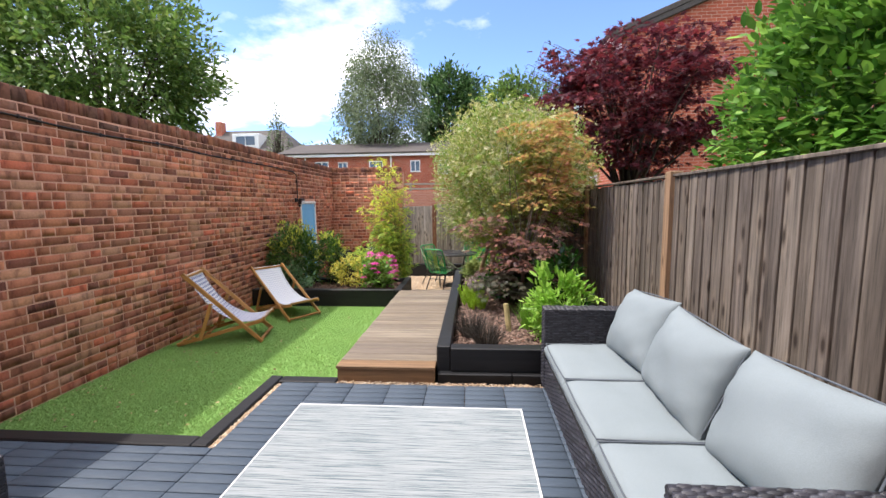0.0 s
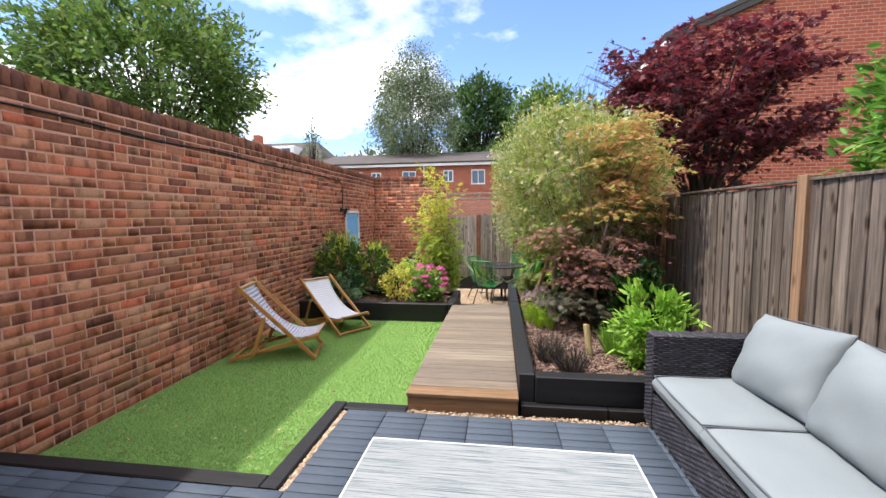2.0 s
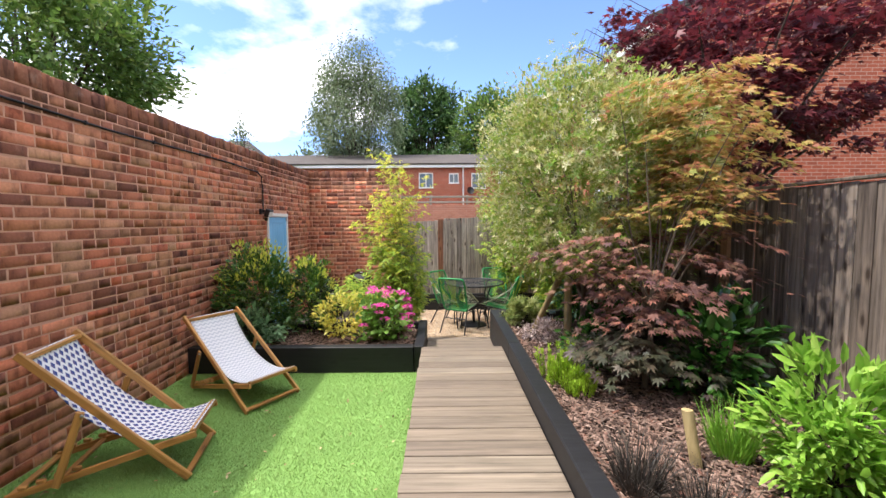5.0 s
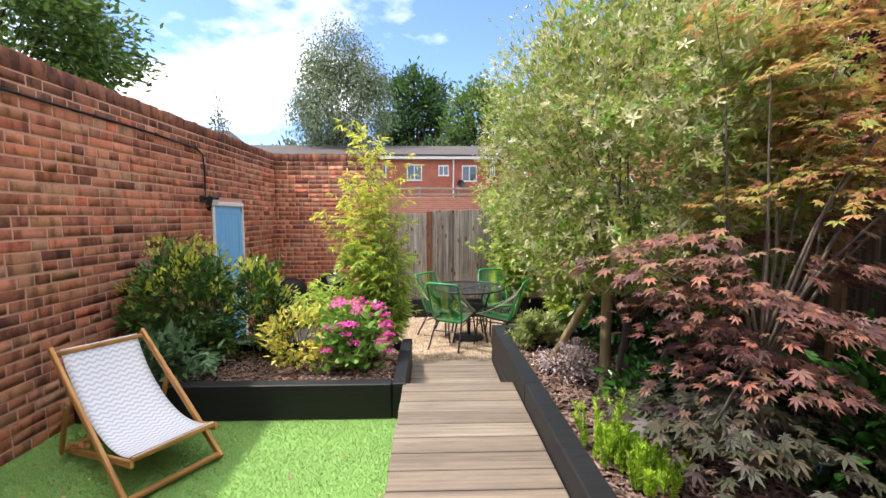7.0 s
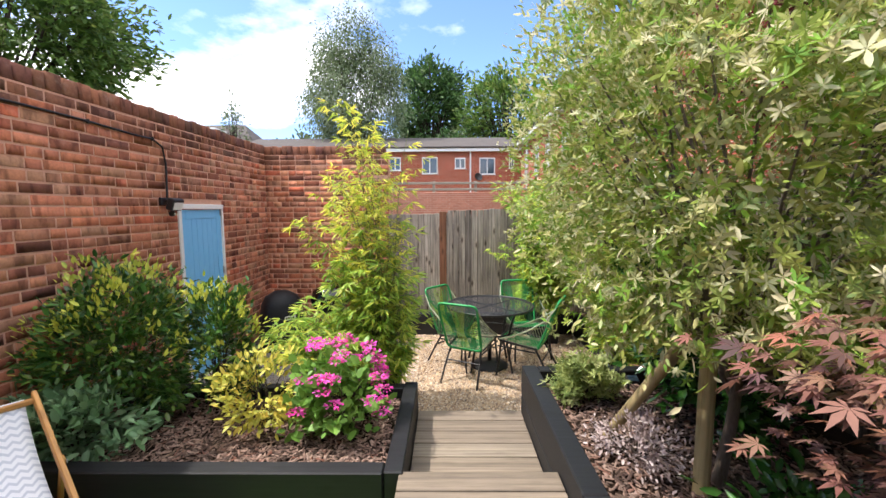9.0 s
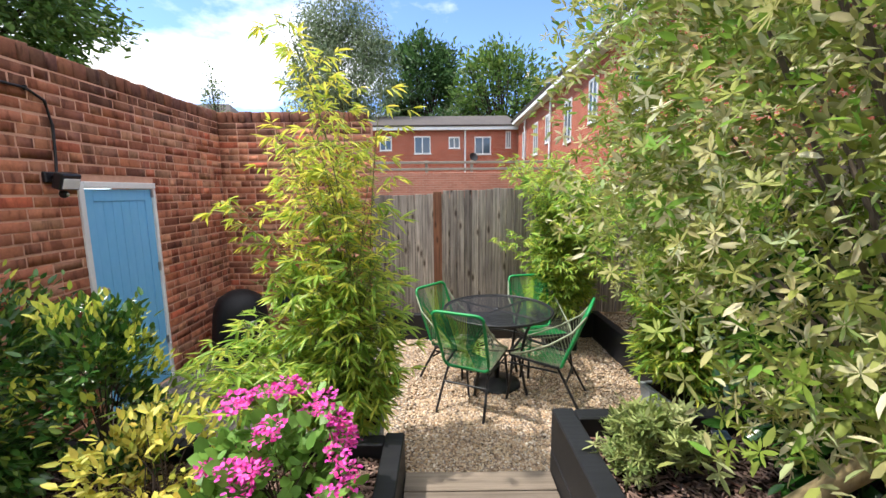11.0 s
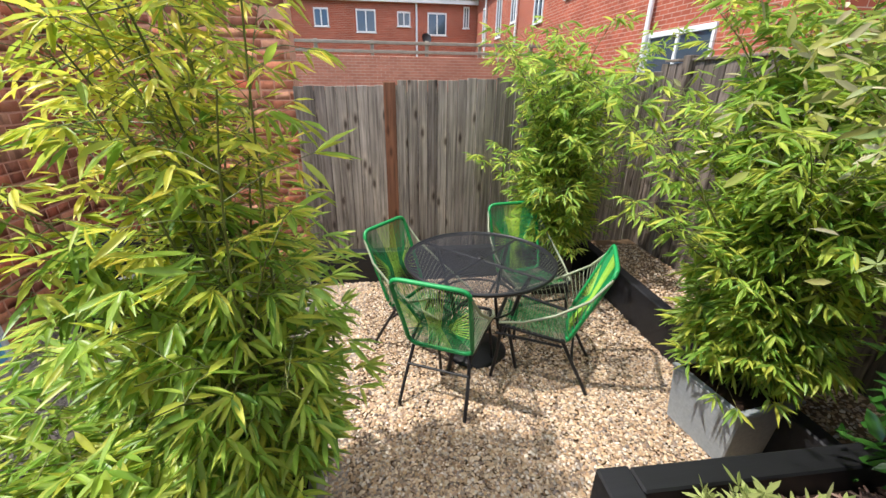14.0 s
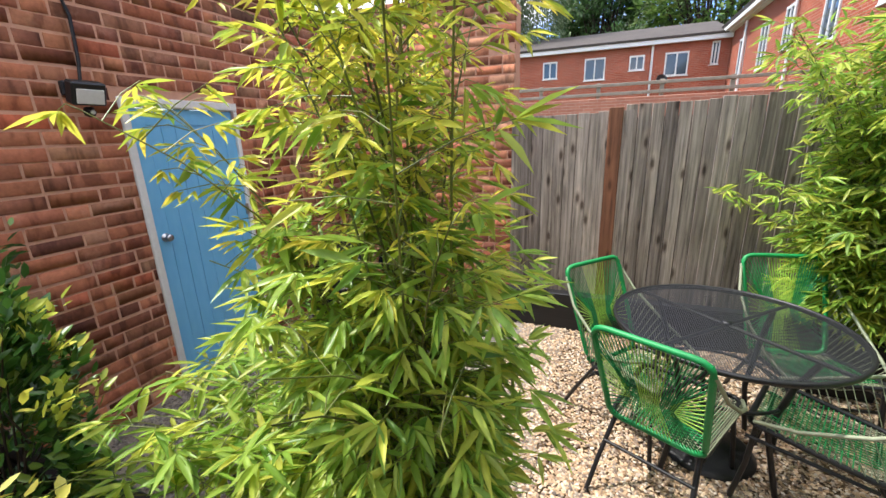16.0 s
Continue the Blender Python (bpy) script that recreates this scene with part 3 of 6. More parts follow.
def lay_bricks(length, courses, z0, holes=()):
    """Places of bricks in mixed bond: (along, height, width)."""
    out = []
    for k in range(courses):
        z = z0 + k * 0.075
        sway = random.uniform(0, 6.28)
        x = random.choice((0.0, -0.06, -0.11, -0.17))
        while x < length:
            w = 0.1 if random.random() < 0.5 else 0.212
            a, b = max(x, 0), min(x + w, length)
            if b - a > 0.03:
                cut = [(a, b)]
                for h0, h1, hz0, hz1 in holes:
                    if z + 0.065 > hz0 and z < hz1:
                        nxt = []
                        for p, q in cut:
                            if p < h0:
                                nxt.append((p, min(q, h0)))
                            if q > h1:
                                nxt.append((max(p, h1), q))
                        cut = nxt
                for p, q in cut:
                    if q - p > 0.02:
                        out.append((p, z + 0.003 * math.sin(p * 1.7 + sway) + random.gauss(0, 0.0012), q - p))
            x += w + 0.013
    return out


def brick_wall(name, label, m, length, courses, z0, top, near, holes=(), thick=0.22):
    """A brick wall along local x with its face toward local -y: mortar core, bricks and a coping of bricks on edge."""
    wall = thing(name, (0, 0, 0), label, "wall", kind="structure")
    wall.matrix_basis = m
    bm = bmesh.new()
    edges = sorted({0.0, length} | {h for q in holes for h in q[:2]})
    for a, b in zip(edges, edges[1:]):
        hz = [q for q in holes if q[0] <= a and q[1] >= b]
        zs = z0 - 0.12
        if hz:
            box(bm, a, 0.001, hz[0][3], b, thick, top - 0.115)
        else:
            box(bm, a, 0.001, zs, b, thick, top - 0.115)
    part("mortar", bm, MORTAR, wall)
    shared = {}
    rest_v, rest_f, base, count = [], [], 0, 0
    old_v, old_f, obase = [], [], 0
    for a, z, w in lay_bricks(length, courses, z0, holes):
        std = abs(w - 0.212) < 1e-6 or abs(w - 0.1) < 1e-6
        out = random.gauss(-0.0018, 0.0008)
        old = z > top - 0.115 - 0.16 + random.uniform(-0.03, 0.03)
        if not old and std and near[0] < a < near[1] and near[2] < z < near[3] and count < 300:
            key = (round(w, 4), random.randrange(4))
            if key not in shared:
                v, f = brick_mesh("brick", w, 0.062, 0.05, 0.0014, 0.002)
                shared[key] = mesh_np("brick", v, f, BRICK)
            part("brick", shared[key], None, wall, m=pose(a, out, z))
            count += 1
        else:
            v, f = brick_mesh("brick", w, 0.062, 0.05, 0.0014, 0.002)
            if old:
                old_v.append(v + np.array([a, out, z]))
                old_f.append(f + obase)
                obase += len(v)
            else:
                rest_v.append(v + np.array([a, out, z]))
                rest_f.append(f + base)
                base += len(v)
    tagged(part("brickwork", mesh_np("brickwork", np.concatenate(rest_v), np.concatenate(rest_f), BRICK), None, wall), kind="stuff")
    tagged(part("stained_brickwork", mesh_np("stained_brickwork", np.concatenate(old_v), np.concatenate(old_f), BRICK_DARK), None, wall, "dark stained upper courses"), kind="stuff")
    cv, cf, base, x = [], [], 0, 0.0
    while x < length - 0.05:
        w = random.uniform(0.1, 0.11) if random.random() < 0.6 else random.uniform(0.064, 0.07)
        w = min(w, length - x)
        v, f = brick_mesh("coping", w, 0.115 + random.uniform(-0.006, 0.01), thick + 0.02, 0.008, 0.003)
        cv.append(v + np.array([x, -0.004 + random.gauss(0, 0.004), top - 0.115]))
        cf.append(f + base)
        base += len(v)
        x += w + 0.009
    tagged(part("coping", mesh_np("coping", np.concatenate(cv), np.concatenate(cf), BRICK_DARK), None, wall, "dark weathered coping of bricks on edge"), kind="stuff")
    return wall


DOOR = (8.0, 8.78, GRAVEL, 1.535)
Y0 = -1.6
# local x runs along +y, the face looks to +x
brick_wall("wall_west", "long weathered red brick garden wall", Matrix(((0, -1, 0, WALL_X), (1, 0, 0, Y0), (0, 0, 1, 0), (0, 0, 0, 1))), BACK_Y - Y0 + 0.22, 36, -0.435, 2.38, (4.3, 7.2, 0.75, 1.8), ((DOOR[0] - Y0, DOOR[1] - Y0, DOOR[2], DOOR[3]),))
brick_wall("wall_north", "red brick end wall with shaded corner", pose(WALL_X, BACK_Y, 0), 1.78, 36, -0.435, 2.37, (0, 1.7, 0.3, 2.0))
# plain walls that close the place behind the camera
part_wall = part("wall_south", boxed(-3.7, -1.85, -0.4, 6.0, -1.6, 5.2), ORANGE_BRICK)
tagged(part_wall, "plain brick house wall", "wall", kind="structure")


# ---- door and lamp in the west wall ----
door = thing("door_1", (WALL_X, DOOR[0], GRAVEL), "closed light blue boarded door in white frame", "door", kind="structure")
W, H = DOOR[1] - DOOR[0], DOOR[3] - DOOR[2]
bm = bmesh.new()
box(bm, -0.06, 0, 0, 0.018, 0.042, H, 0.004)
box(bm, -0.06, W - 0.03, 0, 0.014, W, H - 0.052, 0.004)
box(bm, -0.06, 0.042, H - 0.05, 0.018, W, H, 0.004)
part("door_frame", bm, WHITE, door, "white painted frame")
bm = bmesh.new()
box(bm, -0.05, 0.046, 0.02, -0.018, W - 0.034, H - 0.056)
part("door_backing", bm, DOOR_BLUE, door)
for a, b, z0, z1 in ((0.046, 0.13, 0.02, H - 0.056), (W - 0.118, W - 0.034, 0.02, H - 0.056), (0.13, W - 0.118, H - 0.15, H - 0.056), (0.13, W - 0.118, 0.02, 0.2)):
    part("door_rail", boxed(-0.018, a, z0, -0.004, b, z1, bevel=0.002), DOOR_BLUE, door)
n, a0, a1 = 6, 0.132, W - 0.12
for i in range(n):
    a = a0 + (a1 - a0) * i / n
    part("board", boxed(-0.018, a + 0.0015, 0.202, -0.009, a + (a1 - a0) / n - 0.0015, H - 0.152, bevel=0.002), DOOR_BLUE, door)
knob = part("door_handle", lathe(((0.0, 0.055), (0.02, 0.05), (0.024, 0.035), (0.012, 0.022), (0.01, 0.004), (0.027, 0.003), (0.027, 0.0)), 16), STEEL, door, "steel door knob", pose(-0.004, 0.1, 1.02, 0, 90, 0))
for z in (0.35, 1.05, 1.72):
    part("hinge", boxed(-0.004, W - 0.05, z, 0.012, W - 0.028, z + 0.08, bevel=0.002), STEEL, door)

lamp = thing("wall_light", (WALL_X + 0.002, 7.8, 1.5), "black security flood light with sensor on brick", "wall light")
part("bracket", boxed(0, -0.05, 0.02, 0.03, 0.05, 0.09, bevel=0.006), BLACK_METAL, lamp)
part("arm", boxed(0.03, -0.015, 0.045, 0.09, 0.015, 0.07, bevel=0.004), BLACK_METAL, lamp)
part("lamp_head", boxed(0.08, -0.075, -0.01, 0.14, 0.075, 0.10, bevel=0.008, m=pose(0, 0, 0.02, 0, 18, 0)), BLACK_METAL, lamp)
part("lens", boxed(0.141, -0.06, 0.0, 0.146, 0.06, 0.07, bevel=0.002, m=pose(0, 0, 0.02, 0, 18, 0)), WHITE, lamp, "pale lamp glass")
part("sensor", lathe(((0.0, -0.03), (0.022, -0.02), (0.028, 0.0), (0.02, 0.02), (0.0, 0.025)), 14), BLACK_METAL, lamp, m=pose(0.07, 0.02, -0.055))
part("sensor_eye", lathe(((0.0, 0.0), (0.012, 0.004), (0.0, 0.012)), 12), WHITE, lamp, m=pose(0.093, 0.02, -0.06, 0, 90, 0))

cable_pts = [(WALL_X + 0.012, -1.4, 2.165)]
for i in range(40):
    y = -1.2 + i * 0.23
    if y > 7.55:
        break
    cable_pts.append((WALL_X + 0.012, y, 2.155 - 0.01 * abs(math.sin(y * 2.2)) - 0.006 * (y - 2) + 0.01 * math.sin(y * 3.1)))
cable_pts += [(WALL_X + 0.014, 7.72, 2.105), (WALL_X + 0.02, 7.83, 2.05), (WALL_X + 0.014, 7.87, 1.9), (WALL_X + 0.014, 7.86, 1.7), (WALL_X + 0.03, 7.83, 1.56)]
cable = thing("cable", (0, 0, 0), "black power cable clipped along brick wall", "cable")
tubes("wire", [cable_pts], [0.009], GREYPAD, cable, 6)
for p in cable_pts[1:-3:3]:
    part("clip", boxed(p[0] - 0.012, p[1] - 0.008, p[2] - 0.015, p[0] + 0.012, p[1] + 0.008, p[2] + 0.015, bevel=0.003), BLACK_METAL, cable)


# ---- fences ----
def board_mesh(w, h, t, top_slope=0.0):
    bm = boxed(0, 0, 0, w, t, h, bevel=0.003)
    for v in bm.verts:
        if v.co.z > h * 0.5:
            v.co.z += top_slope * (v.co.x / w - 0.5)
    return bm


fence = thing("fence_east", (0, 0, 0), "tall weathered grey-brown featheredge board fence", "fence", kind="structure")
posts_y = [-1.2, 1.0, 3.23, 5.45, 7.5, 9.6]
y = -1.6
while y < BACK_Y - 0.02:
    w = random.uniform(0.098, 0.118)
    if not any(abs(y + w / 2 - p) < 0.02 for p in posts_y):
        seg = max([0] + [i for i, p in enumerate(posts_y) if p < y])
        top = (1.625 + 0.012 * math.sin(seg * 2.1)) + random.uniform(-0.006, 0.006)
        bm = boxed(0, 0, -0.35, 0.014 + random.uniform(0, 0.008), w, top, bevel=0.002)
        part("board", bm, FENCE, fence, m=pose(FENCE_X + random.uniform(0, 0.006), y, 0, 0, 0, random.uniform(-6, -4)))
    y += w + random.uniform(-0.002, 0.004)
for p in posts_y:
    part("post", boxed(FENCE_X - 0.026, p - 0.042, -0.4, FENCE_X + 0.07, p + 0.042, 1.67, bevel=0.004), POST if p < 6 else FENCE, fence, "pale orange timber post" if p < 6 else "grey timber post")
for a, b in zip([-1.6] + posts_y, posts_y + [BACK_Y]):
    part("capping", boxed(FENCE_X - 0.012, a + 0.05, 1.628, FENCE_X + 0.05, b - 0.05, 1.648, bevel=0.003), FENCE, fence)

gate = thing("fence_north", (0, BACK_Y - 0.05, 0), "grey weathered upright board fence panel", "fence", kind="structure")
x = -1.72
while x < FENCE_X - 0.02:
    w = random.uniform(0.075, 0.088)
    if not -0.99 < x + w / 2 < -0.87:
        top = (1.44 + 0.045 * (x + 0.9)) if x > -0.93 else 1.40
        bm = boxed(0, 0, GRAVEL, w, 0.012 + random.uniform(0, 0.008), top + random.uniform(-0.008, 0.008), bevel=0.002)
        part("board", bm, FENCE_PALE, gate, m=pose(x, random.uniform(0, 0.004), 0, 0, 0, random.uniform(4, 8)))
    x += w + random.uniform(0.002, 0.006)
for px in (-1.06, -0.885):
    part("board", boxed(px, 0.002, GRAVEL, px + 0.074, 0.016, 1.41, bevel=0.002), FENCE_PALE, gate)
part("post", boxed(-0.985, -0.012, GRAVEL, -0.885, 0.07, 1.435, bevel=0.004), RUST_POST, gate, "reddish brown timber post")
# one added sheet, darker than the boards, imitates overlap shadow in the gaps
part("backing", boxed(-1.72, 0.0615, GRAVEL, FENCE_X, 0.068, 1.36), FENCE, gate, "added dark sheet standing in for shade in board gaps")
for z in (0.0, 1.05):
    part("rail", boxed(-1.72, 0.025, z, FENCE_X, 0.06, z + 0.07, bevel=0.004), FENCE, gate)


# ---- patio of interlocking tiles ----
patio = thing("floor", (0, 0, 0), "dark grey slatted composite patio tiles", "patio", kind="structure")
part("bedding", boxed(-1.61, -1.6, -0.4, FENCE_X, 3.14, -0.028), GRIT, patio)
part("bedding", boxed(WALL_X, -1.6, -0.4, -1.612, 2.163, -0.028), GRIT, patio)
slat = mesh_np("slat", *(lambda bm: (np.array([v.co[:] for v in bm.verts]), [np.array([[v.index for v in f.verts] for f in bm.faces if len(f.verts) == 4]), np.array([[v.index for v in f.verts] for f in bm.faces if len(f.verts) == 3])]))((lambda b: (b.verts.index_update(), b)[1])(boxed(0.0025, 0.003, -0.022, 0.2975, 0.072, 0, bevel=0.002))), TILE)
far_v, far_f, base, near_n = [], [], 0, 0
sv = np.array([v.co[:] for v in slat.vertices])
sq = np.array([p.vertices[:] for p in slat.polygons if p.loop_total == 4])
st3 = np.array([p.vertices[:] for p in slat.polygons if p.loop_total == 3])
tri_f = []
for i in range(-7, 10):
    for j in range(-42, 20):
        x, y = -1.56 + i * 0.3, 2.115 + j * 0.075 - 0.555
        if x < WALL_X - 0.05 or x > FENCE_X - 0.2 or y < -1.6 or y > 3.03:
            continue
        if x < -1.6 and y > 2.1:
            continue
        if y > 1.6 and x < 0.5 and near_n < 296:
            part("slat", slat, None, patio, m=pose(x, y, random.uniform(-0.0015, 0.0015), 0, 0, random.gauss(0, 0.12)))
            near_n += 1
        else:
            far_v.append(sv + np.array([x, y, random.uniform(-0.0015, 0.0015)]))
            far_f.append(sq + base)
            if len(st3):
                tri_f.append(st3 + base)
            base += len(sv)
tagged(part("slats", mesh_np("slats", np.concatenate(far_v), [np.concatenate(far_f)] + ([np.concatenate(tri_f)] if tri_f else []), TILE), None, patio), kind="stuff")

# ---- timber edging ----
def sleeper(parent, x0, y0, z0, x1, y1, z1, name="sleeper", bevel=0.007, mat=None, label=""):
    ob = part(name, boxed(x0, y0, z0, x1, y1, z1, bevel=bevel), mat or SLEEPER, parent, label)
    return ob


edging = thing("kerb", (0, 0, 0), "black painted timber edging round lawn", "edging", kind="structure")
sleeper(edging, WALL_X, 2.164, -0.2, -1.709, 2.268, 0.008, "edging_board")
sleeper(edging, -1.705, 2.164, -0.2, -1.603, 3.16, 0.011, "edging_board")
sleeper(edging, -1.599, 3.06, -0.2, -1.12, 3.16, 0.008, "edging_board")

# ---- lawn ----
lawn = thing("lawn", (0, 0, 0), "bright green artificial grass with dry leaf litter", "lawn", kind="structure")
part("turf", boxed(WALL_X, 2.26, -0.4, -1.0, 6.06, GRASS - 0.012), TURF_BASE, lawn)
N = 230000
px, py = rng.uniform(WALL_X + 0.01, -1.02, N), 2.24 + (6.05 - 2.24) * rng.random(N) ** 1.25
keep = (px < -1.7) | (py > 3.16)
px, py = px[keep], py[keep]
n = len(px)
h, a = rng.uniform(0.012, 0.019, n), rng.uniform(0, 6.28, n)
lean = rng.normal(0, 0.010, (n, 2))
w = 0.0017
b0 = np.stack([px - w * np.cos(a), py - w * np.sin(a), np.full(n, GRASS - 0.012)], 1)
b1 = np.stack([px + w * np.cos(a), py + w * np.sin(a), np.full(n, GRASS - 0.012)], 1)
t = np.stack([px + lean[:, 0], py + lean[:, 1], GRASS - 0.012 + h], 1)
V = np.stack([b0, b1, t], 1).reshape(-1, 3)
tagged(part("grass_blades", mesh_np("grass_blades", V, np.arange(3 * n).reshape(-1, 3), TURF), None, lawn), kind="stuff")

# ---- decking walkway ----
deck = thing("deck", (0, 0, 0), "brown timber boardwalk of cross-laid boards", "decking", kind="structure")
y, i = 3.12, 0
while y < 6.02:
    part("deck_board", boxed(-1.13 + random.uniform(-0.004, 0.004), y, DECK_Z - 0.028, -0.305, y + 0.139, DECK_Z + random.uniform(-0.001, 0.001), bevel=0.004), DECK_NEW if i == 0 else DECK, deck)
    y += 0.1475
    i += 1
DECK_END = y
part("fascia", boxed(-1.125, 3.135, -0.03, -0.31, 3.16, DECK_Z - 0.031, bevel=0.003), DECK_NEW, deck, "orange-brown front fascia board")
part("joist", boxed(-1.10, 3.17, -0.3, -0.32, DECK_END - 0.02, DECK_Z - 0.032), SLEEPER, deck)
part("riser", boxed(-1.10, DECK_END - 0.018, -0.3, -0.31, DECK_END - 0.004, DECK_Z - 0.03), DECK, deck)
y = DECK_END
while y < 7.1:
    part("deck_board", boxed(-1.10, y, DECK2_Z - 0.028, -0.305, y + 0.139, DECK2_Z + random.uniform(-0.001, 0.001), bevel=0.004), DECK, deck)
    y += 0.1475
part("joist", boxed(-1.09, DECK_END, -0.42, -0.32, y - 0.02, DECK2_Z - 0.03), SLEEPER, deck)
part("end_board", boxed(-1.10, y - 0.016, -0.36, -0.305, y - 0.002, DECK2_Z - 0.03), DECK, deck)

# ---- raised beds ----
LBZ, RBZ = 0.13, 0.265
bed = thing("raised_bed_west", (0, 0, 0), "black sleeper raised bed with bark mulch", "raised bed", kind="structure")
sleeper(bed, WALL_X, 6.03, -0.14, -1.21, 6.13, LBZ)
sleeper(bed, -1.206, 6.035, -0.2, -1.105, 7.12, LBZ + 0.003)
sleeper(bed, -2.3, 7.03, -0.35, -1.21, 7.12, LBZ - 0.01)
sleeper(bed, WALL_X, 7.03, -0.35, -2.304, 7.12, LBZ - 0.012)
part("soil", boxed(WALL_X + 0.002, 6.131, -0.4, -1.207, 7.029, 0.04), SOIL, bed)

rbed = thing("raised_bed_east", (0, 0, 0), "black sleeper raised bed along boardwalk", "raised bed", kind="structure")
sleeper(rbed, -0.3, 3.22, 0.03, -0.185, 5.7, RBZ)
sleeper(rbed, -0.3, 5.704, 0.03, -0.185, 7.12, RBZ)
sleeper(rbed, -0.3, 3.2, -0.3, -0.185, 7.12, 0.027)
sleeper(rbed, -0.182, 3.2, 0.055, FENCE_X - 0.035, 3.32, RBZ - 0.01)
sleeper(rbed, -0.29, 3.16, -0.1, 0.32, 3.26, 0.052)
sleeper(rbed, 0.324, 3.16, -0.1, FENCE_X - 0.035, 3.26, 0.052)
sleeper(rbed, -0.182, 7.02, -0.35, FENCE_X - 0.035, 7.115, RBZ - 0.003)
part("soil", boxed(-0.184, 3.321, -0.4, FENCE_X - 0.04, 7.018, 0.15), SOIL, rbed)


def mulch(parent, x0, y0, x1, y1, z, n, name="bark_mulch", hump=0.0):
    """Loose bark chips, each a thin splinter."""
    p = np.stack([rng.uniform(x0, x1, n), rng.uniform(y0, y1, n), np.zeros(n)], 1)
    p[:, 2] = z + rng.uniform(0, 0.018, n)
    L, W_, T = rng.uniform(0.02, 0.075, n), rng.uniform(0.006, 0.018, n), rng.uniform(0.002, 0.006, n)
    a, tl = rng.uniform(0, 6.28, n), rng.normal(0, 0.22, n)
    ax = np.stack([np.cos(a) * np.cos(tl), np.sin(a) * np.cos(tl), np.sin(tl)], 1)
    ay = np.stack([-np.sin(a), np.cos(a), rng.normal(0, 0.2, n)], 1)
    az = np.cross(ax, ay)
    c = np.array([(-1, -0.6, -1), (1, -1, -1), (0.8, 1, -1), (-1, 0.7, -1), (-0.9, -0.5, 1), (0.9, -0.8, 1), (0.7, 0.8, 1), (-0.9, 0.6, 1)]) * 0.5
    V = p[:, None] + c[None, :, 0:1] * (ax * L[:, None])[:, None] + c[None, :, 1:2] * (ay * W_[:, None])[:, None] + c[None, :, 2:3] * (az * T[:, None])[:, None]
    f = np.array([(4, 5, 6, 7), (0, 1, 5, 4), (1, 2, 6, 5), (2, 3, 7, 6), (3, 0, 4, 7)])
    F = f[None] + (np.arange(n) * 8)[:, None, None]
    return tagged(part(name, mesh_np(name, V.reshape(-1, 3), F.reshape(-1, 4), CHIP), None, parent), kind="stuff")


mulch(bed, WALL_X + 0.04, 6.15, -1.22, 7.0, 0.042, 6000)
mulch(rbed, -0.16, 3.34, 1.3, 5.4, 0.152, 11000)
mulch(rbed, -0.16, 5.4, 1.3, 7.0, 0.152, 5000)

# ---- gravel court ----
court = thing("gravel", (0, 0, 0), "golden pea gravel seating area", "gravel", kind="structure")
part("bed", boxed(-1.2, 7.1, -0.45, FENCE_X, BACK_Y + 0.1, GRAVEL - 0.012), GRIT, court)


def pebbles(parent, x0, y0, x1, y1, z, n, s0=0.006, s1=0.014, name="pebbles", mat=None):
    p = np.stack([rng.uniform(x0, x1, n), rng.uniform(y0, y1, n), z + rng.uniform(-0.008, 0.006, n)], 1)
    c = np.array([(1, 0, 0), (0.3, 1, 0.1), (-0.9, 0.4, 0), (-0.6, -0.8, 0), (0.5, -0.9, 0.05), (0.1, 0.05, 0.75), (-0.1, 0, -0.7)])
    f = np.array([(0, 1, 5), (1, 2, 5), (2, 3, 5), (3, 4, 5), (4, 0, 5)])
    a, s = rng.uniform(0, 6.28, n), rng.uniform(s0, s1, n)
    sy, tx = rng.uniform(0.5, 0.9, n), rng.normal(0, 0.3, n)
    X = c[None, :, 0] * s[:, None]
    Y = c[None, :, 1] * (s * sy)[:, None]
    Z = c[None, :, 2] * (s * 0.8)[:, None] + X * tx[:, None]
    V = np.stack([p[:, 0:1] + X * np.cos(a)[:, None] - Y * np.sin(a)[:, None], p[:, 1:2] + X * np.sin(a)[:, None] + Y * np.cos(a)[:, None], p[:, 2:3] + Z], -1)
    F = f[None] + (np.arange(n) * 7)[:, None, None]
    return tagged(part(name, mesh_np(name, V.reshape(-1, 3), F.reshape(-1, 3), mat or PEBBLE), None, parent), kind="stuff")


pebbles(court, -1.55, 7.12, 1.0, 9.7, GRAVEL, 50000)
pebbles(court, -1.1, 7.12, 0.9, 8.3, GRAVEL + 0.002, 14000)
pebbles(patio, -1.596, 2.17, -1.564, 3.05, -0.012, 900, 0.005, 0.01, "edge_gravel")
pebbles(patio, -1.5, 3.045, 0.6, 3.13, -0.015, 1400, 0.005, 0.011, "edge_gravel")
yard = part("paving", boxed(WALL_X, 7.121, -0.45, -1.2, BACK_Y, GRAVEL - 0.004), PAVING)
tagged(yard, "grey gravelled ground by the blue door", "paving", kind="structure")
pebbles(court, -3.48, 7.13, -1.5, 9.9, GRAVEL, 26000, 0.006, 0.014, "grey_gravel", PEBBLE_GREY)

border = thing("back_border", (0, 0, 0), "low black sleeper border along fences", "raised bed", kind="structure")
sleeper(border, -1.72, 9.66, -0.4, 0.9, 9.75, 0.0)
sleeper(border, 0.9, 7.2, -0.4, 0.99, 9.75, 0.0)
part("fill", boxed(-1.72, 9.751, -0.4, FENCE_X - 0.01, BACK_Y - 0.06, -0.06), GRIT, border)
part("fill", boxed(0.991, 7.2, -0.4, FENCE_X - 0.035, 9.75, -0.05), GRIT, border)
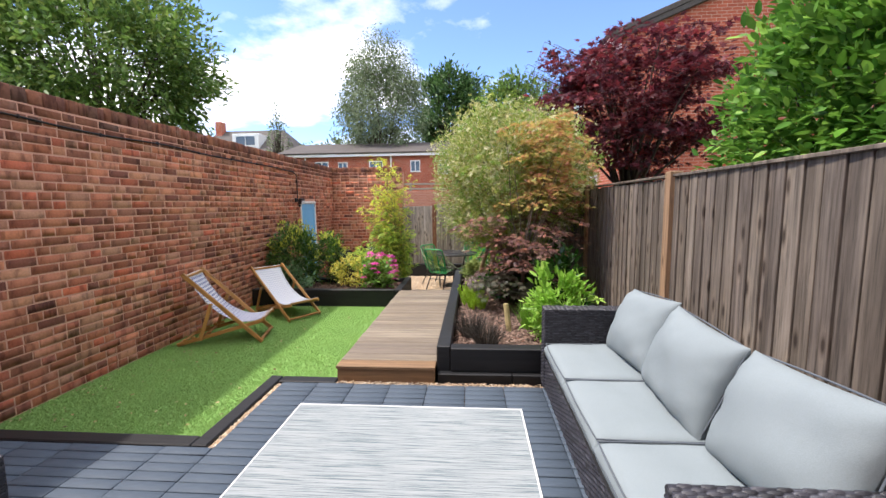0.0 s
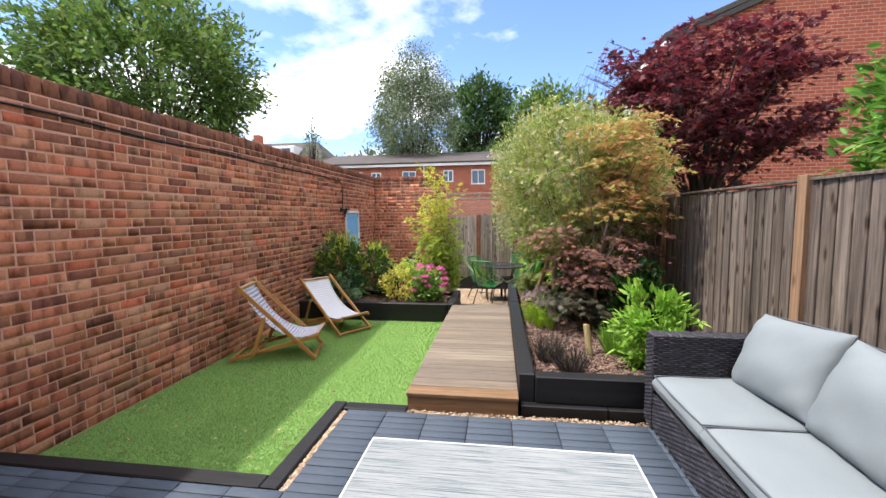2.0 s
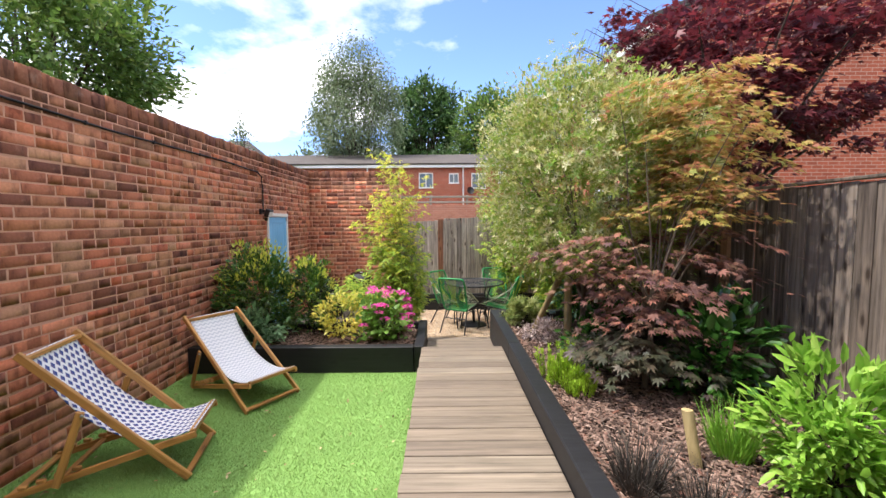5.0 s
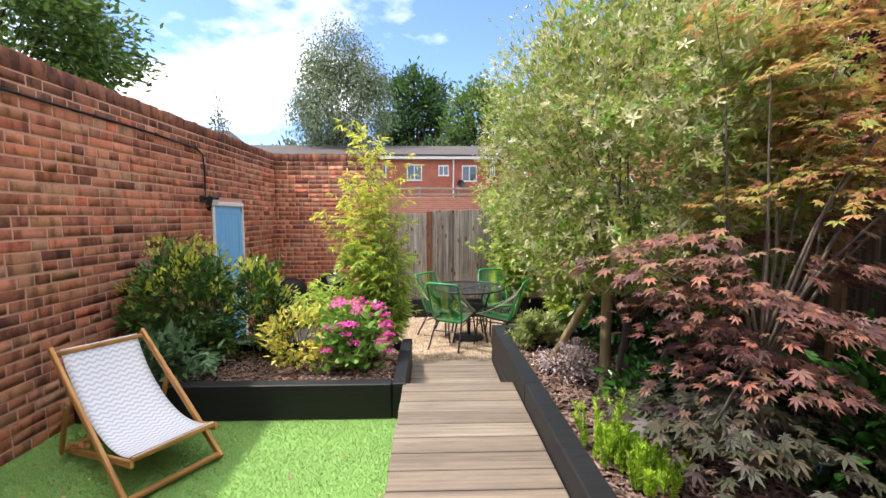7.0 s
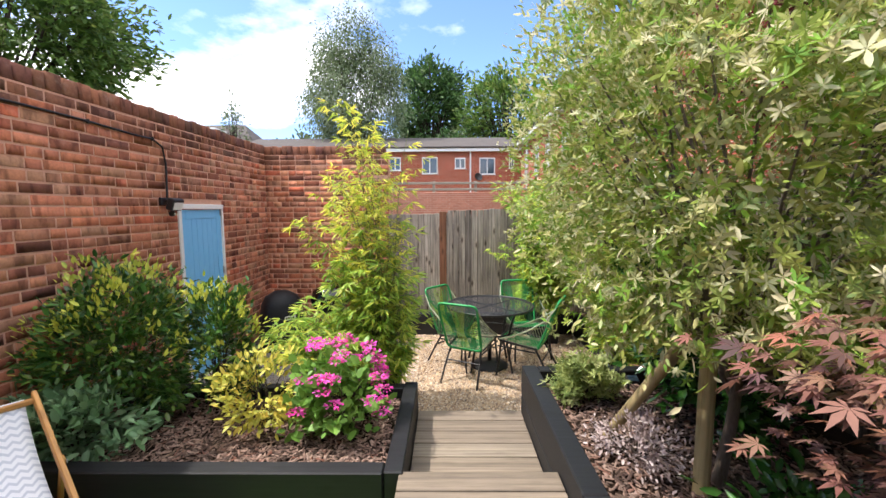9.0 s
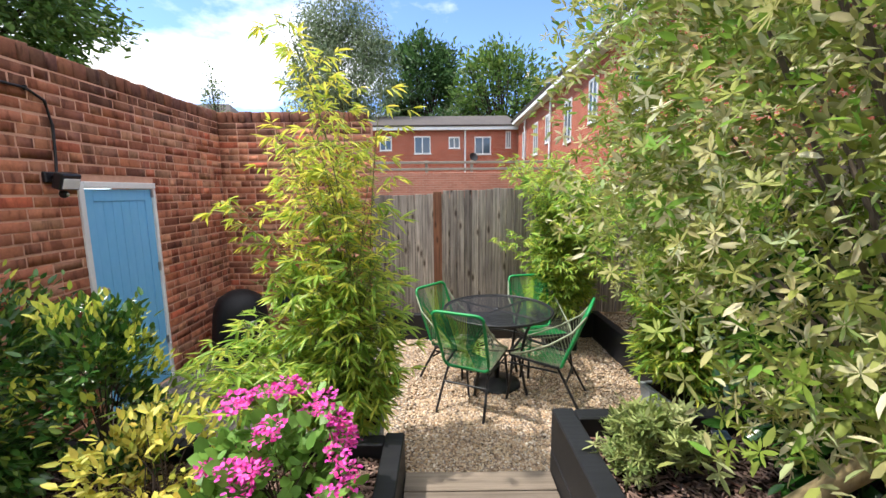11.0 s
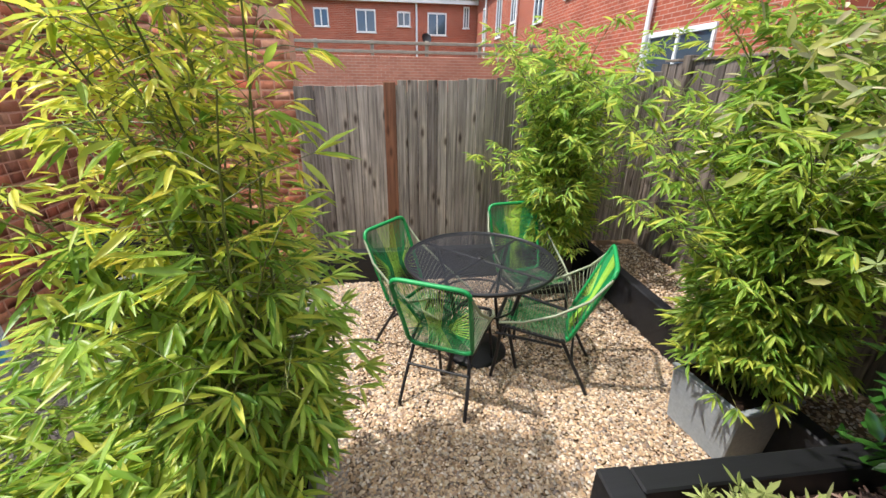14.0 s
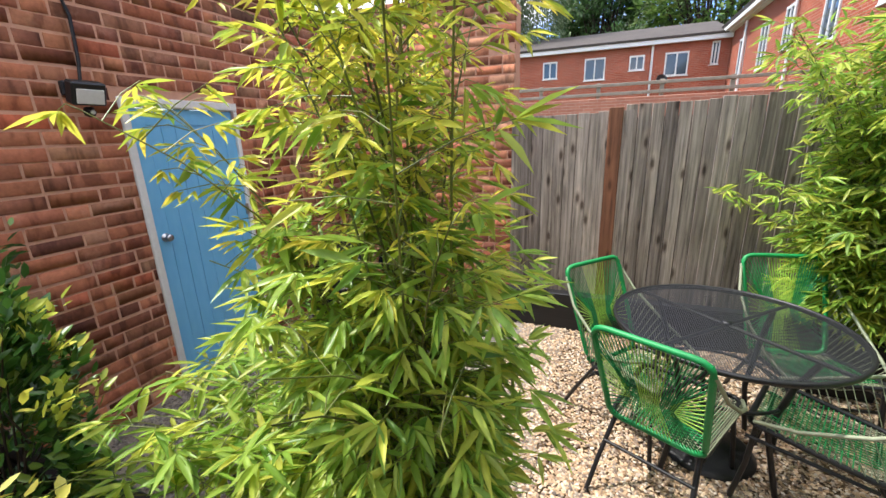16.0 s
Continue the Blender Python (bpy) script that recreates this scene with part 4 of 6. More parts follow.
pebbles(border, 1.0, 7.2, FENCE_X - 0.06, 9.7, -0.04, 4000, name="border_gravel")

# ---- furniture ----
def weave(w, h, row=0.013, seg=0.034, bulge=0.0035):
    """A woven panel in x and z, facing -y: flat strands that pass over and under uprights."""
    V, F, base = [], [], 0
    rows, cols = max(1, round(h / row)), max(1, round(w / seg))
    rh, cw = h / rows, w / cols
    for r in range(rows):
        for c in range(cols):
            over = (r + c) % 2
            x0, x1 = c * cw - 0.2 * cw * over, (c + 1) * cw + 0.2 * cw * over
            x0, x1 = max(0, x0), min(w, x1)
            z0, z1 = r * rh + 0.0012, (r + 1) * rh - 0.0012
            y = -bulge if over else bulge * 0.4
            V += [(x0, 0.004, z0), (x1, 0.004, z0), (x1, 0.004, z1), (x0, 0.004, z1), (x0 + cw * 0.22, y, z0 + 0.002), (x1 - cw * 0.22, y, z0 + 0.002), (x1 - cw * 0.22, y, z1 - 0.002), (x0 + cw * 0.22, y, z1 - 0.002)]
            F += [(base + 4, base + 5, base + 6, base + 7), (base, base + 1, base + 5, base + 4), (base + 1, base + 2, base + 6, base + 5), (base + 2, base + 3, base + 7, base + 6), (base + 3, base, base + 4, base + 7)]
            base += 8
    return mesh_np("weave", np.array(V), np.array(F), RATTAN)


def woven_block(parent, name, x0, y0, z0, x1, y1, z1, sides="fblrt", label=""):
    """A rattan block: dark core with a woven panel on each side named (front -y, back, left -x, right, top)."""
    core = part(name, boxed(x0 + 0.006, y0 + 0.006, z0, x1 - 0.006, y1 - 0.006, z1 - 0.006, bevel=0.008), RATTAN_CORE, parent, label)
    for s in sides:
        if s == "f":
            part("weave", weave(x1 - x0, z1 - z0), None, core, m=pose(x0, y0, z0))
        if s == "b":
            part("weave", weave(x1 - x0, z1 - z0), None, core, m=pose(x1, y1, z0, 0, 0, 180))
        if s == "l":
            part("weave", weave(y1 - y0, z1 - z0), None, core, m=pose(x0, y1, z0, 0, 0, -90))
        if s == "r":
            part("weave", weave(y1 - y0, z1 - z0), None, core, m=pose(x1, y0, z0, 0, 0, 90))
        if s == "t":
            part("weave", weave(x1 - x0, y1 - y0), None, core, m=Matrix.Translation((x0, y0, z1)) @ Matrix(((1, 0, 0, 0), (0, 0, 1, 0), (0, -1, 0, 0), (0, 0, 0, 1))))
    return core


def pillow(w, d, h, seed, boxy=True, n=20):
    """A stuffed cushion lying flat, centred: boxy with a soft edge, or plump with pinched corners."""
    r = random.Random(seed)
    ph = [r.uniform(0, 6.28) for _ in range(5)]
    V, F = [], []
    for side in (1, -1):
        for i in range(n + 1):
            for j in range(n + 1):
                u, v = (math.sin(math.pi * (k / n - 0.5)) for k in (i, j))
                au, av = abs(u), abs(v)
                if boxy:
                    t = h / 2 * ((1 - au ** 12) * (1 - av ** 12)) ** 0.36 * (0.93 + 0.07 * (1 - u * u) * (1 - v * v))
                    t += 0.003 * (1 - au ** 6) * (1 - av ** 6) * (math.sin(u * 4 + v * 3 + ph[0]) + math.sin(v * 7 - u * 2 + ph[1]))
                    sx, sy = w / 2 * (1 - 0.01 * (1 - av ** 4)), d / 2 * (1 - 0.01 * (1 - au ** 4))
                else:
                    k = (1 - au ** 2.6) * (1 - av ** 2.6)
                    t = h / 2 * max(0, k) ** 0.46
                    rim = au ** 3 + av ** 3
                    t += 0.007 * k ** 0.5 * rim * (math.sin(7 * (u + v) + ph[0]) + math.sin(11 * (u - v) + ph[1]) + 0.8 * math.sin(15 * u * v + ph[2]))
                    t += 0.006 * k * (math.sin(3 * u + 4 * v + ph[3]) + math.sin(5 * v - 2 * u + ph[4]))
                    sx = w / 2 * (1 - 0.05 * (1 - av ** 2) * au ** 3)
                    sy = d / 2 * (1 - 0.06 * (1 - au ** 2) * av ** 3)
                V.append((u * sx, v * sy, side * t))
    m = n + 1
    for s in (0, 1):
        for i in range(n):
            for j in range(n):
                a = s * m * m + i * m + j
                q = (a, a + m, a + m + 1, a + 1)
                F.append(q if s == 0 else q[::-1])
    return mesh_np("cushion", np.array(V), np.array(F), CUSHION, True)


def seam(w, d, h=0.0, r=0.0045):
    p = []
    for i in range(41):
        a = i / 40 * 2 * math.pi
        c, s = math.cos(a), math.sin(a)
        k = 1 / max(abs(c), abs(s)) ** 0.93
        p.append((c * k * w / 2, s * k * d / 2, h))
    return tubes_np([p], [r], 5)


def cushion(parent_thing_name, m, w, d, h, seed, label, group, puff):
    c = thing(parent_thing_name, (0, 0, 0), label, "cushion", group)
    c.matrix_basis = m
    part("cover", pillow(w, d, h, seed, puff < 0.5), None, c)
    v, f = seam(w * 0.992, d * 0.99)
    part("piping", mesh_np("piping", v, f, PIPING, True), None, c, "darker grey piped seam")
    if puff < 0.5:
        v, f = seam(w * 0.985, d * 0.985, h * 0.36)
        part("piping", mesh_np("piping", v, f, PIPING, True), None, c, "darker grey piped edge")
    return c


# sofa: local frame in world metres, seat faces -x
sofa = thing("rattan_sofa", (0, 0, 0), "three-seat dark grey rattan sofa on patio tiles", "sofa")
SX0, SX1, SY0, SY1, ARM = 0.555, 1.32, 0.985, 3.14, 0.125
woven_block(sofa, "base", SX0, SY0 + ARM, 0.02, SX1, SY1 - ARM, 0.255, "l")
woven_block(sofa, "arm", SX0 - 0.008, SY1 - ARM + 0.002, 0.02, SX1, SY1, 0.64, "flbrt", "woven rattan arm")
woven_block(sofa, "arm", SX0 - 0.008, SY0, 0.02, SX1, SY0 + ARM - 0.002, 0.64, "flbrt", "woven rattan arm")
woven_block(sofa, "back_panel", SX1 - 0.1, SY0 + ARM, 0.257, SX1, SY1 - ARM, 0.66, "lt")
for x in (SX0 + 0.04, SX1 - 0.06):
    for y in (SY0 + 0.04, SY1 - 0.06):
        part("foot", boxed(x, y, 0, x + 0.03, y + 0.03, 0.03, bevel=0.004), BLACK_METAL, sofa)
seat_w = (SY1 - SY0 - 2 * ARM) / 3
for i in range(3):
    yc = SY0 + ARM + seat_w * (i + 0.5)
    cushion("seat_cushion", pose((SX0 + SX1 - 0.1) / 2 - 0.01, yc, 0.325, 0, 0, 90), seat_w + 0.004, SX1 - SX0 - 0.1, 0.14, i, "pale grey fabric seat cushion on rattan sofa", "sofa seat cushions", 0.12)
    cushion("back_cushion", pose(SX1 - 0.2 - 0.02 * (i % 2), yc, 0.60, 0, -66 - 3 * (i % 2), 0) @ pose(0, 0, 0, 0, 0, 90 + (4, -3, 5)[i]), seat_w - 0.012, 0.49, 0.24, 10 + i, "plump pale grey back cushion leaning on sofa", "sofa back cushions", 0.75)

chair = thing("rattan_armchair", (0, 0, 0), "dark grey rattan armchair at patio edge", "armchair")
woven_block(chair, "base", -2.5, 0.48, 0.02, -1.82, 1.16, 0.255, "rb")
woven_block(chair, "arm", -2.5, 1.162, 0.02, -1.8, 1.32, 0.5, "fbrt", "woven rattan arm")
woven_block(chair, "arm", -2.5, 0.32, 0.02, -1.8, 0.478, 0.5, "fbrt", "woven rattan arm")
woven_block(chair, "back_panel", -2.5, 0.48, 0.257, -2.4, 1.16, 0.66, "rt")
for x in (-2.46, -1.87):
    for y in (0.36, 1.26):
        part("foot", boxed(x, y, 0, x + 0.03, y + 0.03, 0.03, bevel=0.004), BLACK_METAL, chair)
cushion("seat_cushion", pose(-2.12, 0.82, 0.325, 0, 0, 90), 0.66, 0.58, 0.14, 31, "pale grey fabric seat cushion on rattan armchair", "", 0.12)

rug = thing("outdoor_rug", (-0.455, 1.4, 0.003), "flat grey and cream striped outdoor rug", "rug")
bm = boxed(-0.79, -1.25, 0, 0.79, 1.29, 0.006, bevel=0.002)
part("rug_weave", bm, RUG, rug)
for x0, y0, x1, y1 in ((-0.797, -1.25, -0.787, 1.297), (0.787, -1.25, 0.797, 1.297), (-0.786, 1.287, 0.786, 1.297)):
    part("binding", boxed(x0, y0, 0, x1, y1, 0.0085, bevel=0.002), WHITE, rug, "white bound edge")


def bar(parent, a, b, w=0.045, t=0.022, mat=None, name="rail", label=""):
    """A flat wooden bar from a to b."""
    a, b = Vector(a), Vector(b)
    d = b - a
    bm = boxed(-t / 2, 0, -w / 2, t / 2, d.length, w / 2, bevel=0.004)
    y = d.normalized()
    x = Vector((1, 0, 0)) if abs(y.x) < 0.9 else Vector((0, 0, 1))
    z = x.cross(y).normalized()
    x = y.cross(z)
    m = Matrix((x, y, z)).transposed().to_4x4()
    m.translation = a
    return part(name, bm, mat or TEAK, parent, label, m)


def deckchair(m, sling_mat, label, top, pivot, prop, front):
    """A folding deck chair; top, pivot, prop foot and seat front as (along, height) pairs."""
    c = thing("deck_chair", (0, 0, 0), label, "deck chair", "deck chairs on lawn")
    c.matrix_basis = m
    w = 0.245
    (ty, tz), (vy, vz), (py, pz), (fy, fz) = top, pivot, prop, front
    for s in (-1, 1):
        bar(c, (s * w, 0.458, 0.012), (s * w, ty - 0.03, tz + 0.03), name="outer_rail")
        bar(c, (s * (w - 0.028), -0.45, 0.022), (s * (w - 0.028), fy + 0.02, fz - 0.015), 0.04, 0.02, name="seat_rail")
        bar(c, (s * (w + 0.022), vy, vz), (s * (w + 0.022), py, pz), 0.04, 0.018, name="prop")
        part("pivot_bolt", lathe(((0.0, 0.005), (0.009, 0.004), (0.009, 0.0)), 10), STEEL, c, "steel pivot bolt", pose(s * (w + 0.032), vy + 0.01, vz - 0.02, 0, 90 * s, 0))
    bar(c, (-w, 0.445, 0.03), (w, 0.445, 0.03), 0.035, 0.022, name="foot_bar")
    bar(c, (-w, ty, tz), (w, ty, tz), 0.032, 0.026, name="top_bar")
    bar(c, (-w + 0.03, fy, fz), (w - 0.03, fy, fz), 0.032, 0.026, name="front_bar")
    bar(c, (-w - 0.02, py, pz + 0.02), (w + 0.02, py, pz + 0.02), 0.032, 0.02, name="prop_bar")
    bar(c, (-w + 0.03, -0.44, 0.022), (w - 0.03, -0.44, 0.022), 0.035, 0.02, name="rear_bar")
    for i in range(4):
        for s in (-1, 1):
            part("notch", boxed(s * (w - 0.028) - 0.011, -0.39 + i * 0.085, 0.062 + 0.024 * i, s * (w - 0.028) + 0.011, -0.345 + i * 0.085, 0.086 + 0.024 * i, bevel=0.005), TEAK, c)
    n, k, hw = 28, 9, 0.205
    P = [np.array(q) for q in ((ty - 0.01, tz + 0.018), (ty + 0.15, tz - 0.36 * tz / 0.81), (fy - 0.34, fz - 0.15), (fy + 0.012, fz + 0.018))]
    V, F, UV = [], [], []
    for i in range(n + 1):
        t = i / n
        y, z = P[0] * (1 - t) ** 3 + 3 * P[1] * t * (1 - t) ** 2 + 3 * P[2] * t * t * (1 - t) + P[3] * t ** 3
        for j in range(k + 1):
            u = j / k * 2 - 1
            V.append((u * hw * (1 - 0.03 * math.sin(math.pi * t)), y, z - 0.014 * (1 - u * u) * math.sin(math.pi * t)))
            UV.append((j / k, t))
    for i in range(n):
        for j in range(k):
            a = i * (k + 1) + j
            F.append((a, a + 1, a + k + 2, a + k + 1))
    me = mesh_np("sling", np.array(V), np.array(F), sling_mat, True)
    lay = me.uv_layers.new(name="UVMap")
    for l in me.loops:
        lay.data[l.index].uv = UV[l.vertex_index]
    ob = part("sling", me, None, c, "cotton sling printed with a small pattern")
    sd = ob.modifiers.new("cloth", "SOLIDIFY")
    sd.thickness = 0.003
    return c


deckchair(pose(-2.94, 4.47, GRASS, 0, 0, -75.6), SLING_BLUE, "wooden deck chair with blue dotted sling on lawn", (-0.30, 0.80), (-0.05, 0.49), (-0.19, 0.075), (0.475, 0.275))
deckchair(pose(-2.73, 5.60, GRASS, 0, 0, -122.6), SLING_GREY, "wooden deck chair with pale grey sling on lawn", (-0.46, 0.64), (-0.19, 0.41), (-0.36, 0.05), (0.45, 0.24))


# ---- dining set ----
def loop_tube(name, pts, r, mat, parent, label=""):
    pts = list(pts)
    return tubes(name, [pts + [pts[0], pts[1]]], [r], mat, parent, 7, label)


def rounded(corners, cut=0.05, n=4):
    """Rounds the corners of a closed 3D outline."""
    out, c = [], [Vector(p) for p in corners]
    for i, p in enumerate(c):
        a, b = c[i - 1], c[(i + 1) % len(c)]
        p0, p1 = p + (a - p).normalized() * cut, p + (b - p).normalized() * cut
        for k in range(n + 1):
            t = k / n
            out.append(tuple(p0 * (1 - t) ** 2 + p * 2 * t * (1 - t) + p1 * t * t))
    return out


def string_chair():
    c = thing("garden_chair", (0, 0, 0), "green cord garden chair with black steel legs on gravel", "chair", "chairs round garden table")
    fl, fr = (-0.215, 0.22, 0.40), (0.215, 0.22, 0.40)
    bl, br = (-0.19, -0.2, 0.34), (0.19, -0.2, 0.34)
    tl, tr = (-0.21, -0.40, 0.85), (0.21, -0.40, 0.85)
    loop_tube("seat_frame", rounded((fl, fr, br, bl), 0.05), 0.012, BLACK_METAL, c)
    loop_tube("back_frame", rounded((bl, br, tr, tl), 0.06), 0.013, GREEN_A, c, "dark green wrapped back frame")
    sw = []
    for s in (-1, 1):
        sw.append([(s * 0.215, 0.2, 0.41), (s * 0.25, 0.06, 0.46), (s * 0.26, -0.12, 0.55), (s * 0.245, -0.29, 0.67), (s * 0.214, -0.385, 0.80)])
    for p in sw:
        tubes("side_rail", [p], [0.008], CORD_GREY, c, 6, "grey-green wrapped side rail")
    L = lambda a, b, t: tuple(np.array(a) * (1 - t) + np.array(b) * t)
    dark, lime, grey = [], [], []
    n = 26
    for i in range(n + 1):
        t = i / n
        top = L(tl, tr, t)
        waist = np.array(L(L(bl, br, 0.28 + 0.44 * t), L(tl, tr, 0.28 + 0.44 * t), 0.42)) + np.array([0, -0.02, 0])
        (lime if 7 < i < n - 7 else dark).append([top, tuple(waist), L(bl, br, t)])
    for i in range(1, 16):
        t = i / 16
        for s, e in (((bl, tl), 0.3), ((br, tr), 0.7)):
            a = L(*s, 0.06 + 0.9 * t)
            b = np.array(L(L(bl, br, e), L(tl, tr, e), 0.32 + 0.2 * t)) + np.array([0, -0.018, 0])
            (lime if 3 < i < 13 else dark).append([a, tuple(b)])
    for i in range(1, 25):
        t = i / 25
        a, b = L(fl, bl, t), L(fr, br, t)
        m = tuple((np.array(a) + np.array(b)) / 2 + np.array([0, 0, -0.03]))
        (dark if 4 < i < 21 else grey).append([a, m, b])
    for i in range(1, 22):
        t = i / 22
        a, b = L(fl, fr, t), L(bl, br, t)
        m = tuple((np.array(a) + np.array(b)) / 2 + np.array([0, 0, -0.028]))
        (dark if 5 < i < 17 else grey).append([a, m, b])
    for s in (0, 1):
        edge = ((fl, bl), (fr, br))[s], ((bl, tl), (br, tr))[s]
        rail = [np.array(q) for q in sw[s]]
        for i in range(1, 26):
            t = i / 26
            k = min(3, int(t * 4))
            a = rail[k] * (1 - (t * 4 - k)) + rail[k + 1] * (t * 4 - k)
            b = L(*edge[0], t / 0.5) if t < 0.5 else L(*edge[1], (t - 0.5) / 0.5 * 0.82)
            grey.append([tuple(a), b])
    tagged(tubes("dark_cord_web", dark, [0.0025] * len(dark), GREEN_A, c, 4, "dark green plastic cords"), kind="stuff")
    tagged(tubes("lime_cord_web", lime, [0.0025] * len(lime), GREEN_B, c, 4, "lime green plastic cords"), kind="stuff")
    tagged(tubes("grey_cord_web", grey, [0.0023] * len(grey), CORD_GREY, c, 4, "grey-green plastic cords"), kind="stuff")
    for s in (-1, 1):
        tubes("leg", [[(s * 0.19, 0.19, 0.395), (s * 0.21, 0.2, 0.2), (s * 0.225, 0.23, 0.0)]], [0.011], BLACK_METAL, c)
        tubes("leg", [[(s * 0.17, -0.17, 0.345), (s * 0.19, -0.28, 0.15), (s * 0.2, -0.36, 0.0)]], [0.011], BLACK_METAL, c)
        tubes("side_bar", [[(s * 0.21, 0.22, 0.33), (s * 0.18, -0.18, 0.30)]], [0.008], BLACK_METAL, c)
    tubes("cross_bar", [[(-0.185, -0.245, 0.22), (0.185, -0.245, 0.22)]], [0.008], BLACK_METAL, c)
    tubes("cross_bar", [[(-0.205, 0.197, 0.26), (0.205, 0.197, 0.26)]], [0.008], BLACK_METAL, c)
    return c


TABLE = (-0.395, 8.55)
CHAIRS = [(-0.61, 8.31, -26), (-0.70, 8.62, -130), (0.093, 8.90, -170), (-0.05, 8.36, 64)]
first = string_chair()
first.matrix_basis = pose(CHAIRS[0][0], CHAIRS[0][1], GRAVEL, 0, 0, CHAIRS[0][2])
for x, y, a in CHAIRS[1:]:
    copy_thing(first, pose(x, y, GRAVEL, 0, 0, a))

table = thing("garden_table", (*TABLE, GRAVEL), "round black metal mesh garden table on gravel", "table")
TR, TZ = 0.485, 0.71
part("tabletop", lathe(((0.0, TZ), (0.03, TZ), (TR - 0.01, TZ)), 48), MESH_TOP, table, "perforated black mesh tabletop")
part("rim", lathe(((TR - 0.012, TZ - 0.022), (TR, TZ - 0.018), (TR + 0.004, TZ - 0.006), (TR, TZ + 0.003), (TR - 0.012, TZ + 0.003), (TR - 0.012, TZ - 0.022)), 48), BLACK_METAL, table)
part("hub", lathe(((0.0, TZ + 0.003), (0.022, TZ + 0.004), (0.022, TZ - 0.01), (0.0, TZ - 0.01)), 16), BLACK_METAL, table)
for i in range(4):
    a = math.pi / 4 + i * math.pi / 2
    c, s = math.cos(a), math.sin(a)
    tubes("leg", [[(c * 0.36, s * 0.36, TZ - 0.02), (c * 0.30, s * 0.30, 0.55), (c * 0.24, s * 0.24, 0.3), (c * 0.32, s * 0.32, 0.0)]], [0.013], BLACK_METAL, table)
    tubes("spoke", [[(0, 0, TZ - 0.015), (c * (TR - 0.02), s * (TR - 0.02), TZ - 0.015)]], [0.009], BLACK_METAL, table)
ring = [(0.27 * math.cos(a * math.pi / 12), 0.27 * math.sin(a * math.pi / 12), 0.42) for a in range(25)]
tubes("ring", [ring], [0.008], BLACK_METAL, table)

pbase = thing("parasol_base", (TABLE[0], TABLE[1], GRAVEL), "round black parasol base under table", "parasol base")
part("plate", lathe(((0.0, 0.06), (0.03, 0.06), (0.05, 0.045), (0.19, 0.025), (0.215, 0.01), (0.215, 0.0), (0.0, 0.0)), 28), BLACK_METAL, pbase)
part("socket", lathe(((0.0, 0.34), (0.024, 0.34), (0.024, 0.05), (0.0, 0.05)), 14), BLACK_METAL, pbase)

# ---- barbecues ----
cov = thing("covered_barbecue", (-3.05, 9.25, GRAVEL), "barbecue under a black fabric cover", "barbecue")
bm = lathe(((0.30, 0.0), (0.29, 0.2), (0.27, 0.42), (0.25, 0.56), (0.2, 0.66), (0.1, 0.72), (0.0, 0.73)), 28)
for v in bm.verts:
    a = math.atan2(v.co.y, v.co.x)
    k = 1 + 0.04 * math.sin(a * 7 + v.co.z * 4) * (1 - v.co.z) + 0.025 * math.sin(a * 3 + 1)
    v.co.x *= k
    v.co.y *= k
part("cover", bm, COVER, cov)
plate = part("badge", boxed(-0.07, -0.001, -0.028, 0.07, 0.004, 0.028, bevel=0.001), WHITE, cov, "small white printed badge", pose(0.19, -0.205, 0.42, 14, 0, 42))
for i in range(5):
    part("printed_bar", boxed(-0.055 + i * 0.022, -0.003, -0.014, -0.04 + i * 0.022, 0.0, 0.014), COVER, plate)

ket = thing("kettle_barbecue", (-2.42, 9.3, GRAVEL), "black enamel kettle barbecue on legs", "barbecue")
part("bowl", lathe(((0.0, 0.40), (0.12, 0.42), (0.21, 0.49), (0.245, 0.58), (0.25, 0.60)), 28), ENAMEL, ket)
lid = part("lid", lathe(((0.255, 0.60), (0.25, 0.64), (0.21, 0.73), (0.12, 0.79), (0.0, 0.81)), 28), ENAMEL, ket)
part("lid_handle", boxed(-0.06, -0.012, 0.83, 0.06, 0.012, 0.85, bevel=0.006), BLACK_METAL, lid)
part("vent", lathe(((0.0, 0.812), (0.03, 0.811), (0.03, 0.80)), 14), STEEL, lid, m=pose(0.05, -0.05, -0.01))
for i in range(3):
    a = i * 2.094 + 0.4
    tubes("leg", [[(0.15 * math.cos(a), 0.15 * math.sin(a), 0.45), (0.26 * math.cos(a), 0.26 * math.sin(a), 0.0)]], [0.012], STEEL, ket)
part("ash_pan", lathe(((0.0, 0.2), (0.1, 0.21), (0.13, 0.235)), 20), STEEL, ket)

# ---- plants ----
R = np.random.default_rng(11)


def walkway(p, loc=(0, 0, 0)):
    """True for places clear of the way walked above the boardwalk."""
    q = p + np.array(loc)
    return ~((np.abs(q[:, 0] + 0.92) < 0.42) & (q[:, 1] < 7.15) & (q[:, 2] > 0.45))


def shrub(name, label, loc, radii, n, size, shape, mat, clumps=30, spread=0.25, tilt=0.5, bark=None, droop=0.0, lift=0.55, shell=0.5, category="shrub", stem=0.012, group=""):
    """A shrub: stems from its foot to leaf clumps."""
    t = thing(name, loc, label, category, group)
    c = (0, 0, radii[2] * lift * 1.8)
    p, d, tips = blob(R, n, c, radii, clumps, spread, shell)
    ok = p[:, 2] > 0.01
    p, d = p[ok], d[ok]
    d = d + np.array([0, 0, 0.3 - droop])
    leaves("foliage", R, shape, p, d, size * R.uniform(0.6, 1.25, len(p)), mat, t, tilt=tilt)
    limbs(R, (0, 0, 0), tips[:min(len(tips), 26)], bark or DARK_BARK, t, stem, "stemwork", 0.25)
    return t


